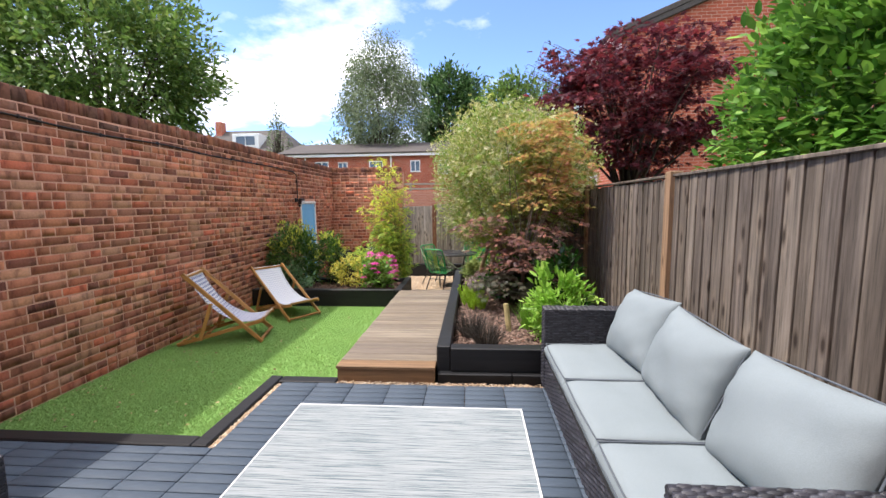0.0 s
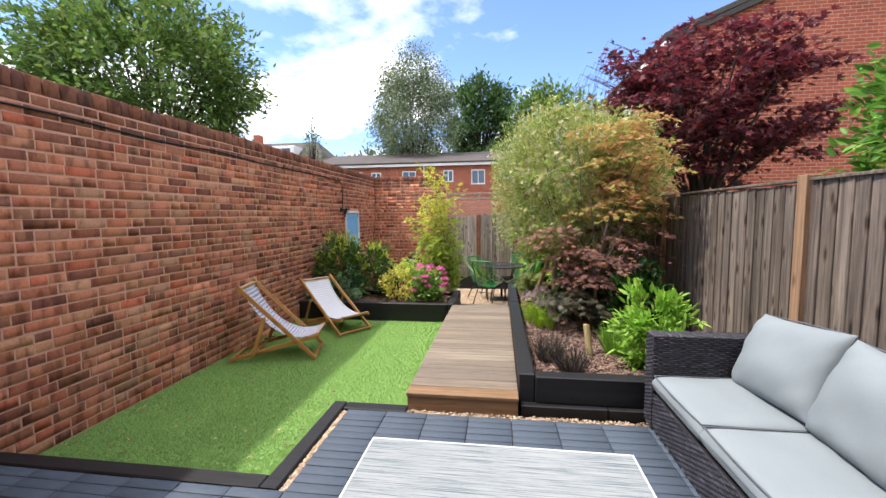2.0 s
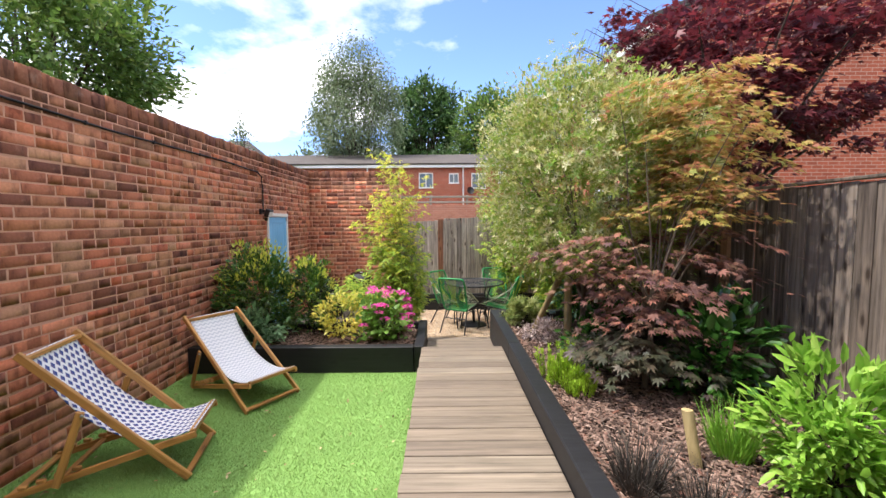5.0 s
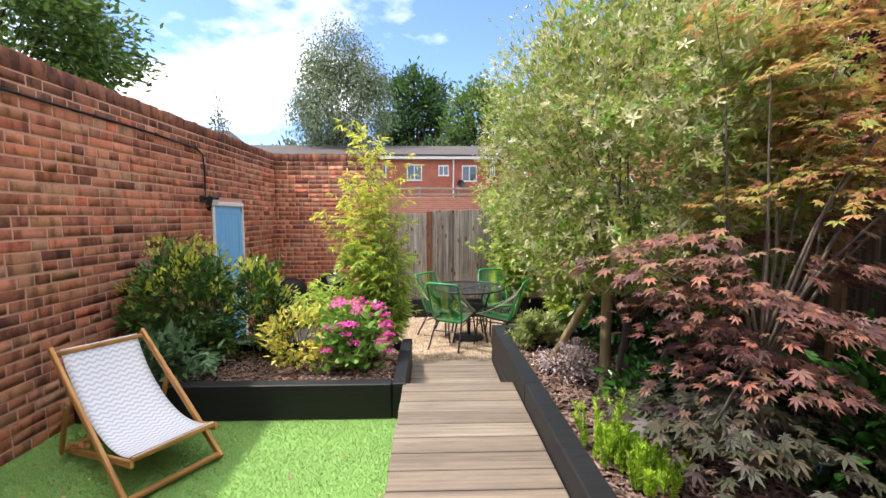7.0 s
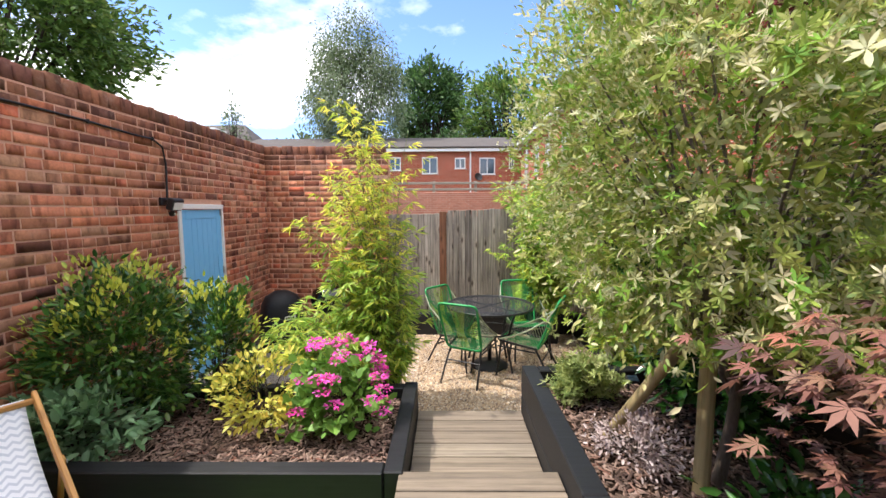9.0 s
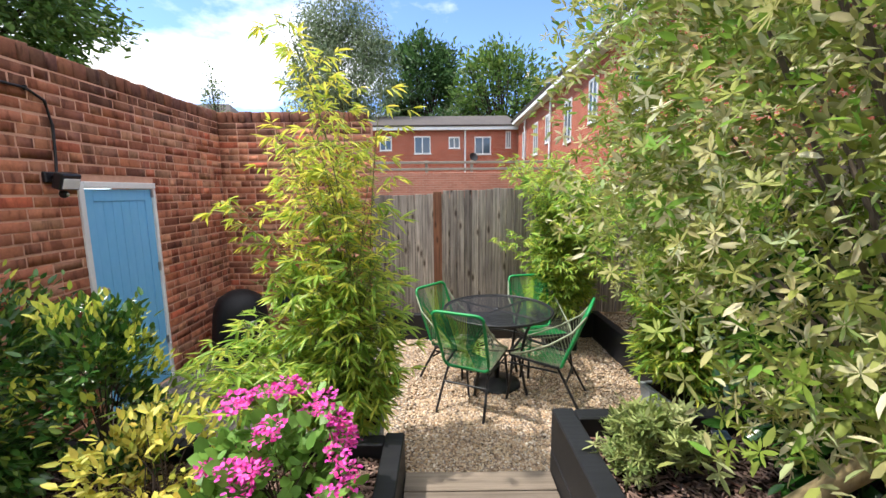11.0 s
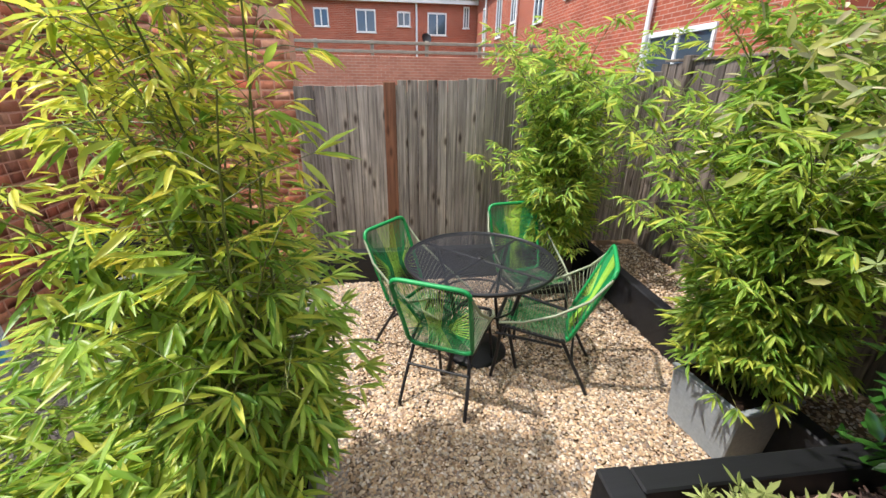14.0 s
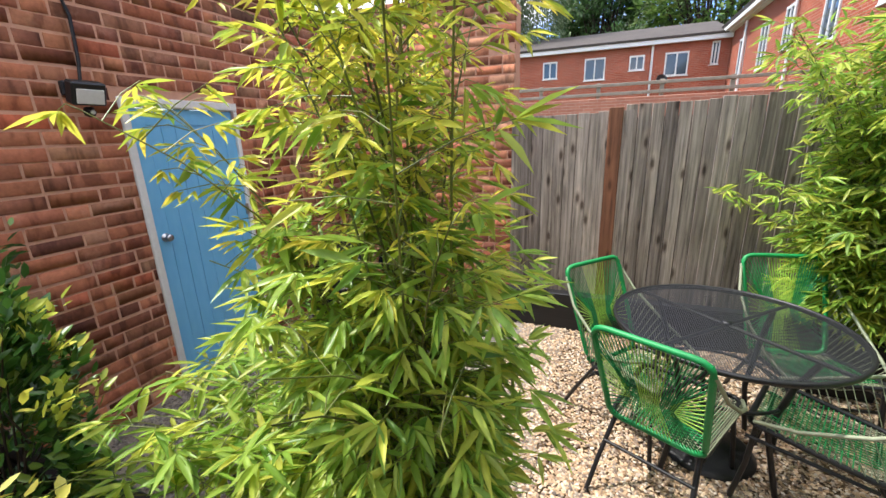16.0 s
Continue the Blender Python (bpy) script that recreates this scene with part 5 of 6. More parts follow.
def bamboo(name, label, loc, canes, height, reach, n, mat, size=0.12, z0=0.1, low=None, group="", lean=(0, 0), twig=0.3, skirt=0, skirt_to=(2.4, 4.4)):
    """Bamboo: arching canes, side twigs, and narrow leaves in drooping fans at the twigs' ends."""
    t = thing(name, loc, label, "bamboo", group)
    Q, E, H, twigs = [], [], [], []
    for j in range(canes):
        a = R.uniform(0, 6.28)
        b = np.array([math.cos(a), math.sin(a), 0]) * R.uniform(0.02, 0.13)
        h = height * R.uniform(0.3, 1.0)
        out = reach * R.uniform(0.15, 1.0) * (1.2 - 0.45 * h / height)
        a2 = R.uniform(0, 6.28)
        if j < skirt:
            h, out, a2 = R.uniform(0.3, 0.65), R.uniform(0.5, 1.0), R.uniform(*skirt_to)
        side = np.array([math.cos(a2), math.sin(a2), 0]) * out + np.array([lean[0], lean[1], 0]) * h
        ts = np.linspace(0, 1, 9)
        pts = b[None] + side[None] * (ts ** 2.1)[:, None] + np.array([0, 0, 1.0])[None] * (h * (ts - 0.16 * ts ** 3))[:, None]
        tubes("cane", [pts], [(0.0055, 0.0014)], CANE, t, 5)
        k = max(3, int(n / canes * (0.85 if j < skirt else 0.35 + 0.9 * h / height)))
        u = z0 + (1 - z0) * (np.arange(k) + R.random(k)) / k
        i = np.clip((u * 8).astype(int), 0, 7)
        f = (u * 8 - i)[:, None]
        q = pts[i] * (1 - f) + pts[i + 1] * f
        ang = R.uniform(0, 6.28, k)
        e = np.stack([np.cos(ang), np.sin(ang), R.uniform(0.0, 0.8, k)], 1)
        ln = R.uniform(0.05, twig, k) * (1.15 - 0.6 * u)
        tip = q + e * ln[:, None] - np.array([0, 0, 0.25]) * (ln ** 2)[:, None]
        ok = walkway(tip, loc) & ((tip[:, 1] + loc[1] > 6.98) | (tip[:, 2] + loc[2] < 0.7)) & (tip[:, 1] + loc[1] < BACK_Y - 0.1) & (tip[:, 0] + loc[0] < FENCE_X - 0.08)
        Q.append(tip[ok])
        E.append(e[ok])
        H.append(tip[ok, 2])
        twigs += [[q0, (q0 + p0) / 2 + np.array([0, 0, 0.012]), p0] for q0, p0 in zip(q[ok], tip[ok])]
    Q, E, H = np.concatenate(Q), np.concatenate(E), np.concatenate(H)
    per = 7
    rep_ = np.repeat(np.arange(len(Q)), per)
    k = len(rep_)
    fan = np.tile(np.linspace(-1, 1, per), len(Q)) + R.normal(0, 0.16, k)
    e = E[rep_]
    side = np.stack([-e[:, 1], e[:, 0], np.zeros(k)], 1)
    D = e * (1.15 - 0.55 * np.abs(fan))[:, None] + side * fan[:, None] + np.stack([R.normal(0, 0.15, k), R.normal(0, 0.15, k), -0.45 - 0.35 * np.abs(fan) + R.normal(0, 0.3, k)], 1)
    P = Q[rep_] - e * (R.uniform(0, 0.05, k) * np.abs(fan))[:, None]
    top = (H > (height * 0.4 if low else -1) + R.normal(0, 0.22, len(H)))[rep_]
    keep = R.random(k) < 0.86
    a, b = top & keep, ~top & keep
    leaves("foliage", R, LANCE, P[a], D[a], size * R.uniform(0.55, 1.2, a.sum()), mat, t, tilt=0.35)
    if low:
        leaves("lower_foliage", R, LANCE, P[b], D[b], size * R.uniform(0.85, 1.5, b.sum()), low, t, "greener lower leaves", tilt=0.35)
    tagged(tubes("twig_mass", twigs, [(0.0018, 0.0009)] * len(twigs), CANE, t, 3), kind="stuff")
    return t


def tufts(name, label, loc, n, h, spread, mat, category="grass", width=1.0, droop=0.5, up=1.0):
    """A clump of arching blades."""
    t = thing(name, loc, label, category)
    a = R.uniform(0, 6.28, n)
    r = np.sqrt(R.uniform(0, 1, n)) * spread
    p = np.stack([np.cos(a) * r, np.sin(a) * r, np.zeros(n)], 1)
    d = np.stack([np.cos(a) * R.uniform(0, droop, n), np.sin(a) * R.uniform(0, droop, n), np.full(n, up)], 1) + R.normal(0, 0.12, (n, 3))
    shape = (BLADE[0] * np.array([width, 1, 1.6]), BLADE[1])
    v, f = leaves_np(R, shape, p, d, h * R.uniform(0.5, 1.1, n), up=(0.3, 0.2, 0.4), tilt=0.8)
    tagged(part("grass_clump", mesh_np("grass_clump", v, f, mat), None, t), kind="stuff")
    return t


# west bed
BED = 0.045
shrub("evergreen_shrub", "rounded dark evergreen shrub with gold-edged leaves", (-3.08, 6.72, BED), (0.42, 0.40, 0.52), 5600, 0.058, OVAL, L_EUON, 60, 0.13, group="evergreens by door")
shrub("evergreen_shrub", "smaller upright evergreen with gold-edged leaves", (-2.50, 6.86, BED), (0.26, 0.24, 0.44), 2600, 0.055, OVAL, L_EUON, 40, 0.13, group="evergreens by door")
shrub("low_shrub", "low spreading dull green leafy shrub", (-3.05, 6.32, BED), (0.36, 0.22, 0.2), 1300, 0.085, OVAL, L_DARK, 34, 0.2)
shrub("golden_shrub", "low golden yellow leafy shrub in mulch", (-2.12, 6.6, BED), (0.28, 0.2, 0.25), 1000, 0.052, OVAL, L_GOLD, 30, 0.17, shell=0.7)
for sx, sy, rr, hh, n in ((-3.08, 6.72, 0.42, 0.52, 1500), (-2.50, 6.86, 0.26, 0.44, 800)):
    q, d, _ = blob(R, n, (0, 0, hh * 0.99), (rr * 1.04, rr, hh * 1.04), 90, 0.07, 0.92)
    keep = q[:, 2] > 0.45 * R.random(n) + 0.35
    es = [o for o in bpy.data.objects if o.name.startswith("evergreen_shrub") and abs(o.location.x - sx) < 0.01][0]
    leaves("young_growth", R, OVAL, q[keep], (d + np.array([0, 0, 0.9]))[keep], 0.05 * R.uniform(0.6, 1.2, keep.sum()), L_EUON_TIP, es, "gold-edged young leaves", tilt=0.5)
hyd = shrub("hydrangea", "pink lacecap hydrangea in full bloom", (-1.56, 6.58, BED), (0.26, 0.23, 0.25), 700, 0.07, ROUND, L_HYD, 30, 0.2)
heads = []
for i in range(36):
    a, e = R.uniform(0, 6.28), R.uniform(0.0, 1.0)
    rr = math.sqrt(1 - e * e * 0.8)
    heads.append((0.29 * rr * math.cos(a), 0.27 * rr * math.sin(a), 0.16 + 0.44 * e))
for hx, hy, hz in heads:
    k = 46
    a, r = R.uniform(0, 6.28, k), np.sqrt(R.uniform(0, 1, k)) * 0.048
    p = np.stack([hx + np.cos(a) * r, hy + np.sin(a) * r, hz + 0.03 - r * 0.35 + R.uniform(-0.006, 0.006, k)], 1)
    d = np.stack([np.cos(a), np.sin(a), R.uniform(-0.3, 0.5, k)], 1) + R.normal(0, 0.4, (k, 3))
    leaves("flower_head", R, ROUND, p, d, R.uniform(0.014, 0.026, k), L_PINK, hyd, "bright pink flower head", tilt=0.4)


def pot(name, label, loc, w, h, mat, rz=0.0, taper=0.88):
    t = thing(name, loc, label, "planter", rz=rz)
    bm = bmesh.new()
    box(bm, -w / 2, -w / 2, 0, w / 2, w / 2, h, 0.008)
    for v in bm.verts:
        k = taper + (1 - taper) * v.co.z / h
        v.co.x *= k
        v.co.y *= k
    part("body", bm, mat, t)
    for a in range(4):
        part("rim", boxed(-w / 2 - 0.004, -w / 2 - 0.004, h + 0.001, w / 2 + 0.004 - 0.034, -w / 2 + 0.03, h + 0.016, bevel=0.004), mat, t, m=pose(0, 0, 0, 0, 0, a * 90))
    part("soil", boxed(-w / 2 + 0.032, -w / 2 + 0.032, h + 0.001, w / 2 - 0.032, w / 2 - 0.032, h + 0.008), SOIL, t)
    return t


pot("square_planter", "pale square concrete planter on gravel", (-1.45, 7.42, GRAVEL), 0.36, 0.34, STONE_POT, 4)
bamboo("potted_bamboo", "tall yellow-green bamboo in pale planter", (-1.45, 7.42, GRAVEL + 0.35), 54, 2.7, 0.74, 2300, L_BAMBOO_Y, 0.082, 0.06, L_BAMBOO_G, "bamboos", lean=(-0.05, -0.01), skirt=20)
pot("square_planter", "grey stone planter on gravel", (0.78, 7.68, GRAVEL), 0.40, 0.34, GREY_POT, 8)
bamboo("potted_bamboo", "dense green bamboo in grey planter", (0.78, 7.68, GRAVEL + 0.35), 56, 2.6, 1.0, 2600, L_BAMBOO_G, 0.095, 0.04, None, "bamboos", lean=(-0.03, 0.0))
pot("square_planter", "black square planter against fence", (0.42, 9.42, GRAVEL), 0.36, 0.36, SLEEPER, 0)
bamboo("potted_bamboo", "bushy green bamboo against board fence", (0.42, 9.42, GRAVEL + 0.37), 52, 2.1, 0.85, 2500, L_BAMBOO_G, 0.095, 0.04, None, "bamboos", lean=(0.0, -0.05))

# east bed
EB = 0.155
willow = thing("standard_willow", (0.42, 5.92, EB), "clipped variegated cream and green standard willow tree", "tree")
def clipped(q):
    """True within the clipped crown: clear of the way and of the ground below."""
    return (q[:, 0] > -1.1 + 0.13 * np.clip((q[:, 1] + 0.6) / 0.3, 0, 1)) & (q[:, 2] > 0.68 + 0.42 * np.clip(q[:, 1] - 0.1, 0, 0.4) / 0.4 - 0.1 * np.sin(q[:, 0] * 7) + R.normal(0, 0.05, len(q)))


p, d, tips = blob(R, 36000, (0.09, 0.08, 1.62), (1.12, 1.0, 0.98), 240, 0.10, 0.5)
ok = clipped(p)
p, d = p[ok], d[ok]
leaves("crown", R, (OVAL[0] * np.array([0.8, 1, 1]), OVAL[1]), p, d + np.array([0, 0, 0.25]), np.where(p[:, 0] < -0.6, 0.034, 0.048) * R.uniform(0.6, 1.3, len(p)), L_WILLOW, willow, tilt=0.8)
p, d, t2 = blob(R, 11000, (0.09, 0.06, 1.62), (1.14, 1.02, 1.02), 320, 0.07, 0.8)
ok = clipped(p) & ~((p[:, 0] < -0.55) & (p[:, 1] < -0.3) & (p[:, 2] < 1.0)) & ((p[:, 0] > -0.75) | (p[:, 1] < -0.1) | (R.random(len(p)) < 0.3)) & ((p[:, 2] > 0.95) | (p[:, 1] < 0.05))
p, d = p[ok], d[ok]
side = R.normal(0, 1, (len(p), 3))
face = d / np.linalg.norm(d, axis=1)[:, None] + R.normal(0, 0.35, (len(p), 3)) + np.array([0, 0, 0.5])
y_ = np.cross(face, side)
y_ /= np.linalg.norm(y_, axis=1)[:, None]
x_ = np.cross(y_, face)
x_ /= np.linalg.norm(x_, axis=1)[:, None]
z_ = np.cross(x_, y_)
sz = (np.where(p[:, 0] < -0.6, 0.032, 0.043) * R.uniform(0.6, 1.3, len(p)))[:, None, None]
v0, f0 = SHOOT
V = p[:, None] + sz * (v0[None, :, 0:1] * x_[:, None] + v0[None, :, 1:2] * y_[:, None] + v0[None, :, 2:3] * z_[:, None])
F = f0[None] + (np.arange(len(p)) * len(v0))[:, None, None]
tagged(part("young_growth", mesh_np("young_growth", V.reshape(-1, 3), F.reshape(-1, 4), L_WILLOW), None, willow, "pale star-shaped shoot tips"), kind="stuff")
tips = tips[clipped(tips * 1.08)]
limbs(R, (0, 0, 0), tips[:60], ACER_BARK, willow, 0.03, "trunk", 0.42)
st = thing("tree_stake", (0.30, 5.86, EB), "round pale timber tree stake in mulch", "stake")
tubes("pole", [[(0, 0, -0.02), (0.0, 0.0, 0.85)]], [0.036], STAKE, st, 10)
part("cap", lathe(((0.036, 0.85), (0.0, 0.856)), 10), STAKE, st)
st = thing("tree_stake", (0.05, 6.35, EB), "slanting round timber stake bracing willow", "stake")
tubes("pole", [[(0, 0, -0.02), (0.22, -0.42, 0.75)]], [0.03], STAKE, st, 10)
st = thing("tree_stake", (0.37, 3.98, EB), "short round pale timber stake beside shrub", "stake")
tubes("pole", [[(0, 0, -0.02), (-0.03, 0.05, 0.27)]], [0.028], STAKE, st, 10)
part("cap", lathe(((0.028, 0.27), (0.0, 0.274)), 10), STAKE, st, m=pose(-0.03, 0.05, 0))

acer = thing("japanese_maple", (0.58, 4.93, EB), "layered japanese maple, bronze below and amber-green above", "tree")


def fans(n, z0, z1, reach0, reach1, per, shift, size, mat, name, label, wide=0.17):
    """Flat sprays of fingered leaves in layers along drooping twigs; gives the twigs' tips."""
    P, D, T = [], [], []
    for k in range(n):
        z = z0 + (z1 - z0) * (k + R.random()) / n
        a = k * 2.4 + R.uniform(-0.4, 0.4)
        reach = R.uniform(reach0, reach1)
        e = np.array([math.cos(a), 0.8 * math.sin(a), 0])
        f = np.array([-math.sin(a), math.cos(a), 0])
        s = R.uniform(0.25, 1.0, per)
        w = R.normal(0, 1, per) * wide * (0.5 + 0.5 * s)
        q = shift + e * (s * reach)[:, None] + f * w[:, None]
        q[:, 2] = z + 0.05 * s - 0.22 * s ** 3 * reach - 0.25 * np.abs(w) + R.normal(0, 0.014, per)
        P.append(q)
        D.append(e * 1.0 + f * (w / wide * 0.6)[:, None] + np.stack([R.normal(0, 0.3, per), R.normal(0, 0.3, per), R.uniform(-0.65, -0.1, per)], 1))
        T.append(shift + e * reach * 0.85 + np.array([0, 0, z - 0.04]))
    P, D = np.concatenate(P), np.concatenate(D)
    ok = (P[:, 0] > -0.95 + 0.68 * (P[:, 2] > 1.3)) & (P[:, 0] < 0.8) & (P[:, 2] > 0.2) & (P[:, 1] < 0.8)
    leaves(name, R, MAPLE, P[ok], D[ok], size * R.uniform(0.6, 1.2, ok.sum()), mat, acer, label, tilt=0.3)
    return T


AT = fans(14, 0.5, 1.22, 0.4, 0.85, 105, np.zeros(3), 0.054, L_ACER_LOW, "lower_leaves", "bronze-red fingered leaves", 0.2)
# lowest sprays: darker leaf colour stands in for shade beneath the tree
AT += fans(9, 0.2, 0.5, 0.3, 0.66, 120, np.zeros(3), 0.066, L_ACER_SHADE, "shaded_leaves", "bronze leaves near mulch, darkened in colour for shade", 0.2)
AT += fans(46, 1.25, 2.3, 0.2, 0.8, 85, np.array([0.32, 0.02, 0]), 0.046, L_ACER_TOP, "upper_leaves", "amber-green fingered leaves", 0.12)
limbs(R, (0, 0, 0), AT[::3], ACER_BARK, acer, 0.024, "trunk", 0.5)

shrub("bright_shrub", "bright lime green leafy shrub in raised bed", (0.81, 3.74, EB), (0.25, 0.24, 0.33), 1900, 0.08, (OVAL[0] * np.array([0.8, 1, 1]), OVAL[1]), L_LIME, 30, 0.15, 0.4, droop=-0.1)
wh = thing("palmate_plant", (1.16, 3.62, EB), "low plant with whorled palmate green leaves", "plant")
wp = np.array([(R.uniform(-0.1, 0.14), R.uniform(-0.12, 0.14), R.uniform(0.2, 0.4)) for _ in range(12)])
leaves("foliage", R, WHORL, wp, R.normal(0, 1, (12, 3)) * np.array([1, 1, 0.1]), R.uniform(0.1, 0.15, 12), L_LIME, wh, tilt=0.15)
limbs(R, (0, 0, 0), wp, CANE, wh, 0.012, "stemwork", 0.15)
shrub("glossy_shrub", "dark glossy green shrub beneath maple", (0.98, 4.75, EB), (0.28, 0.3, 0.34), 800, 0.11, OVAL, L_GLOSSY, 28, 0.2)
shrub("glossy_shrub", "dark glossy shrub among fallen mulch", (0.36, 5.36, EB), (0.22, 0.24, 0.2), 800, 0.075, OVAL, L_GLOSSY, 20, 0.2)
shrub("glossy_shrub", "dark leafy shrub under willow", (0.8, 6.5, EB), (0.45, 0.46, 0.6), 2800, 0.085, OVAL, L_GLOSSY, 30, 0.2)
shrub("pale_shrub", "pale variegated small-leaved shrub at bed end", (0.06, 6.76, EB), (0.22, 0.17, 0.16), 560, 0.055, SHOOT, L_PALE, 46, 0.16)
shrub("silver_shrub", "low mauve-grey dry shrub in mulch", (0.12, 6.1, EB), (0.2, 0.26, 0.1), 1300, 0.03, OVAL, L_SILVER, 30, 0.2)


def heather(loc, plumes, h, spread):
    """Upright plumes set with short needles."""
    t = thing("heather", loc, "lime green upright heather in mulch", "heather", "lime heathers")
    P, D, stems = [], [], []
    for _ in range(plumes):
        a, r = R.uniform(0, 6.28), math.sqrt(R.random()) * spread
        b = np.array([math.cos(a) * r, math.sin(a) * r, 0])
        lean = np.array([math.cos(a), math.sin(a), 0]) * R.uniform(0, 0.3) + np.array([R.normal(0, 0.1), R.normal(0, 0.1), 1])
        ln = h * R.uniform(0.5, 1.1)
        u = R.uniform(0.1, 1.0, 110)
        ang = R.uniform(0, 6.28, 110)
        P.append(b + lean * (u * ln)[:, None])
        D.append(np.stack([np.cos(ang), np.sin(ang), R.uniform(0.6, 1.6, 110)], 1) + lean * 0.3)
        stems.append([b, b + lean * ln * 0.5, b + lean * ln])
    P, D = np.concatenate(P), np.concatenate(D)
    leaves("needles", R, LANCE, P, D, R.uniform(0.02, 0.038, len(P)), L_HEATH, t, tilt=0.8)
    tagged(tubes("stemwork", stems, [(0.003, 0.0015)] * len(stems), CANE, t, 4), kind="stuff")


heather((-0.02, 5.02, EB), 42, 0.27, 0.14)
heather((0.06, 4.84, EB), 30, 0.2, 0.11)
tufts("black_grass", "clump of dark arching sedge grass", (-0.02, 3.8, EB), 340, 0.29, 0.08, L_SEDGE, "grass", 0.8, 0.8)
tufts("black_grass", "clump of dark arching sedge grass", (0.13, 3.54, EB), 340, 0.28, 0.08, L_SEDGE, "grass", 0.8, 0.9)
tufts("green_tuft", "tuft of narrow upright green blades", (0.6, 4.06, EB), 240, 0.32, 0.09, L_GRASSY, "grass", 1.1, 0.4)

sol = thing("solar_light", (0.42, 6.88, EB), "small black solar garden light in bed", "solar light")
part("spike", boxed(-0.008, -0.008, 0, 0.008, 0.008, 0.13, bevel=0.002), BLACK_METAL, sol)
part("panel", boxed(-0.04, -0.03, 0.13, 0.04, 0.03, 0.15, bevel=0.004, m=pose(0, 0, 0, 25, 0, 0)), BLACK_METAL, sol)
part("cell", boxed(-0.033, -0.024, 0.1505, 0.033, 0.024, 0.152, m=pose(0, 0, 0, 25, 0, 0)), PANE, sol)

# beyond the fence
pm = thing("purple_maple", (2.65, 7.2, -0.5), "spreading dark purple-red japanese maple", "tree")
p, d, tips = blob(R, 11500, (-0.05, 0.0, 3.55), (1.58, 1.4, 1.25), 210, 0.105, 0.3, 0.35)
leaves("crown", R, FIVE, p, d * np.array([1, 1, 0.4]) + np.array([0, 0, -0.15]), 0.09 * R.uniform(0.6, 1.25, len(p)), L_PURPLE, pm, tilt=0.5)
limbs(R, (0, 0, 0), tips[:34], DARK_BARK, pm, 0.075, "trunk", 0.62)
twigs = []
for i in range(26):
    x0, y0, z0 = R.uniform(-1.7, -1.0), R.uniform(-0.3, 1.2), R.uniform(3.9, 4.5)
    twigs.append([(x0 + 0.5, y0, z0 - 0.1), (x0, y0, z0 + 0.15), (x0 - 0.16, y0 + R.uniform(-0.1, 0.1), z0 - 0.25), (x0 - 0.2, y0, z0 - R.uniform(0.5, 0.9))])
tagged(tubes("bare_twigs", twigs, [(0.006, 0.002)] * len(twigs), DARK_BARK, pm, 4, "thin bare hanging twigs"), kind="stuff")

lb = thing("laurel_bush", (2.47, 2.62, -0.5), "large glossy bright green laurel bush", "bush")
p, d, tips = blob(R, 16000, (0.1, -0.05, 2.5), (0.70, 1.28, 0.93), 230, 0.10, 0.5)
leaves("foliage", R, OVAL, p, d + np.array([0, 0, 0.35]), 0.1 * R.uniform(0.6, 1.2, len(p)), L_LAUREL, lb, tilt=0.5)
limbs(R, (0, 0, 0), (tips * 0.85 + tips.mean(axis=0) * 0.15)[:24], DARK_BARK, lb, 0.05, "stemwork", 0.4)


def tree(name, label, loc, height, radii, n, size, mat, clumps, spread=0.1, trunk=0.25, shape=OVAL, centre=None, droop=0.0, shell=0.45, fork=0.5):
    t = thing(name, loc, label, "tree")
    c = centre or (0, 0, height - radii[2])
    p, d, tips = blob(R, n, c, radii, clumps, spread, shell)
    leaves("crown", R, shape, p, d + np.array([0, 0, -droop]), size * R.uniform(0.6, 1.3, len(p)), mat, t, tilt=0.7)
    limbs(R, (0, 0, 0), tips[:60], DARK_BARK, t, trunk, "trunk", fork)
    return t


tree("lime_tree", "tall full-leaved green tree beyond wall", (-19.5, 20.5, -0.5), 14.5, (6.2, 5.0, 5.0), 28000, 0.33, L_TREE, 250, 0.08, 0.24, centre=(0, 0, 9.3))
tree("birch_tree", "airy drooping grey-green birch tree", (-7.6, 34, -0.5), 15.2, (3.6, 3.2, 5.6), 34000, 0.2, L_BIRCH, 280, 0.105, 0.1, droop=1.1, centre=(0.2, 0, 9.6))
tree("broad_tree", "dense dark green rounded tree", (-2.8, 54, -0.5), 19, (4.6, 4.0, 5.6), 9000, 0.6, L_DKTREE, 130, 0.11, 0.4)
tree("young_tree", "slim young tree with sparse leaves", (-17.5, 36, -0.5), 10.8, (0.9, 0.9, 2.6), 900, 0.22, L_BIRCH, 40, 0.15, 0.12)
tree("far_tree", "bright green round far tree", (-19.5, 52, -0.5), 9.6, (3.2, 3, 2.6), 3000, 0.45, L_TREE, 70, 0.12, 0.3)
tree("far_tree", "wide leafy green tree behind terrace", (5.5, 46, -0.5), 15.5, (5.0, 4.0, 5.0), 8000, 0.5, L_TREE, 120, 0.12, 0.4)
tree("far_tree", "slim grey-green tree behind terrace", (1.6, 50, -0.5), 12.6, (1.8, 1.8, 3.2), 2200, 0.36, L_BIRCH, 60, 0.13, 0.2)
tree("far_tree", "low green tree between roofs", (-0.6, 44, -0.5), 9.0, (2.6, 2.2, 2.6), 3200, 0.4, L_DKTREE, 70, 0.12, 0.25)
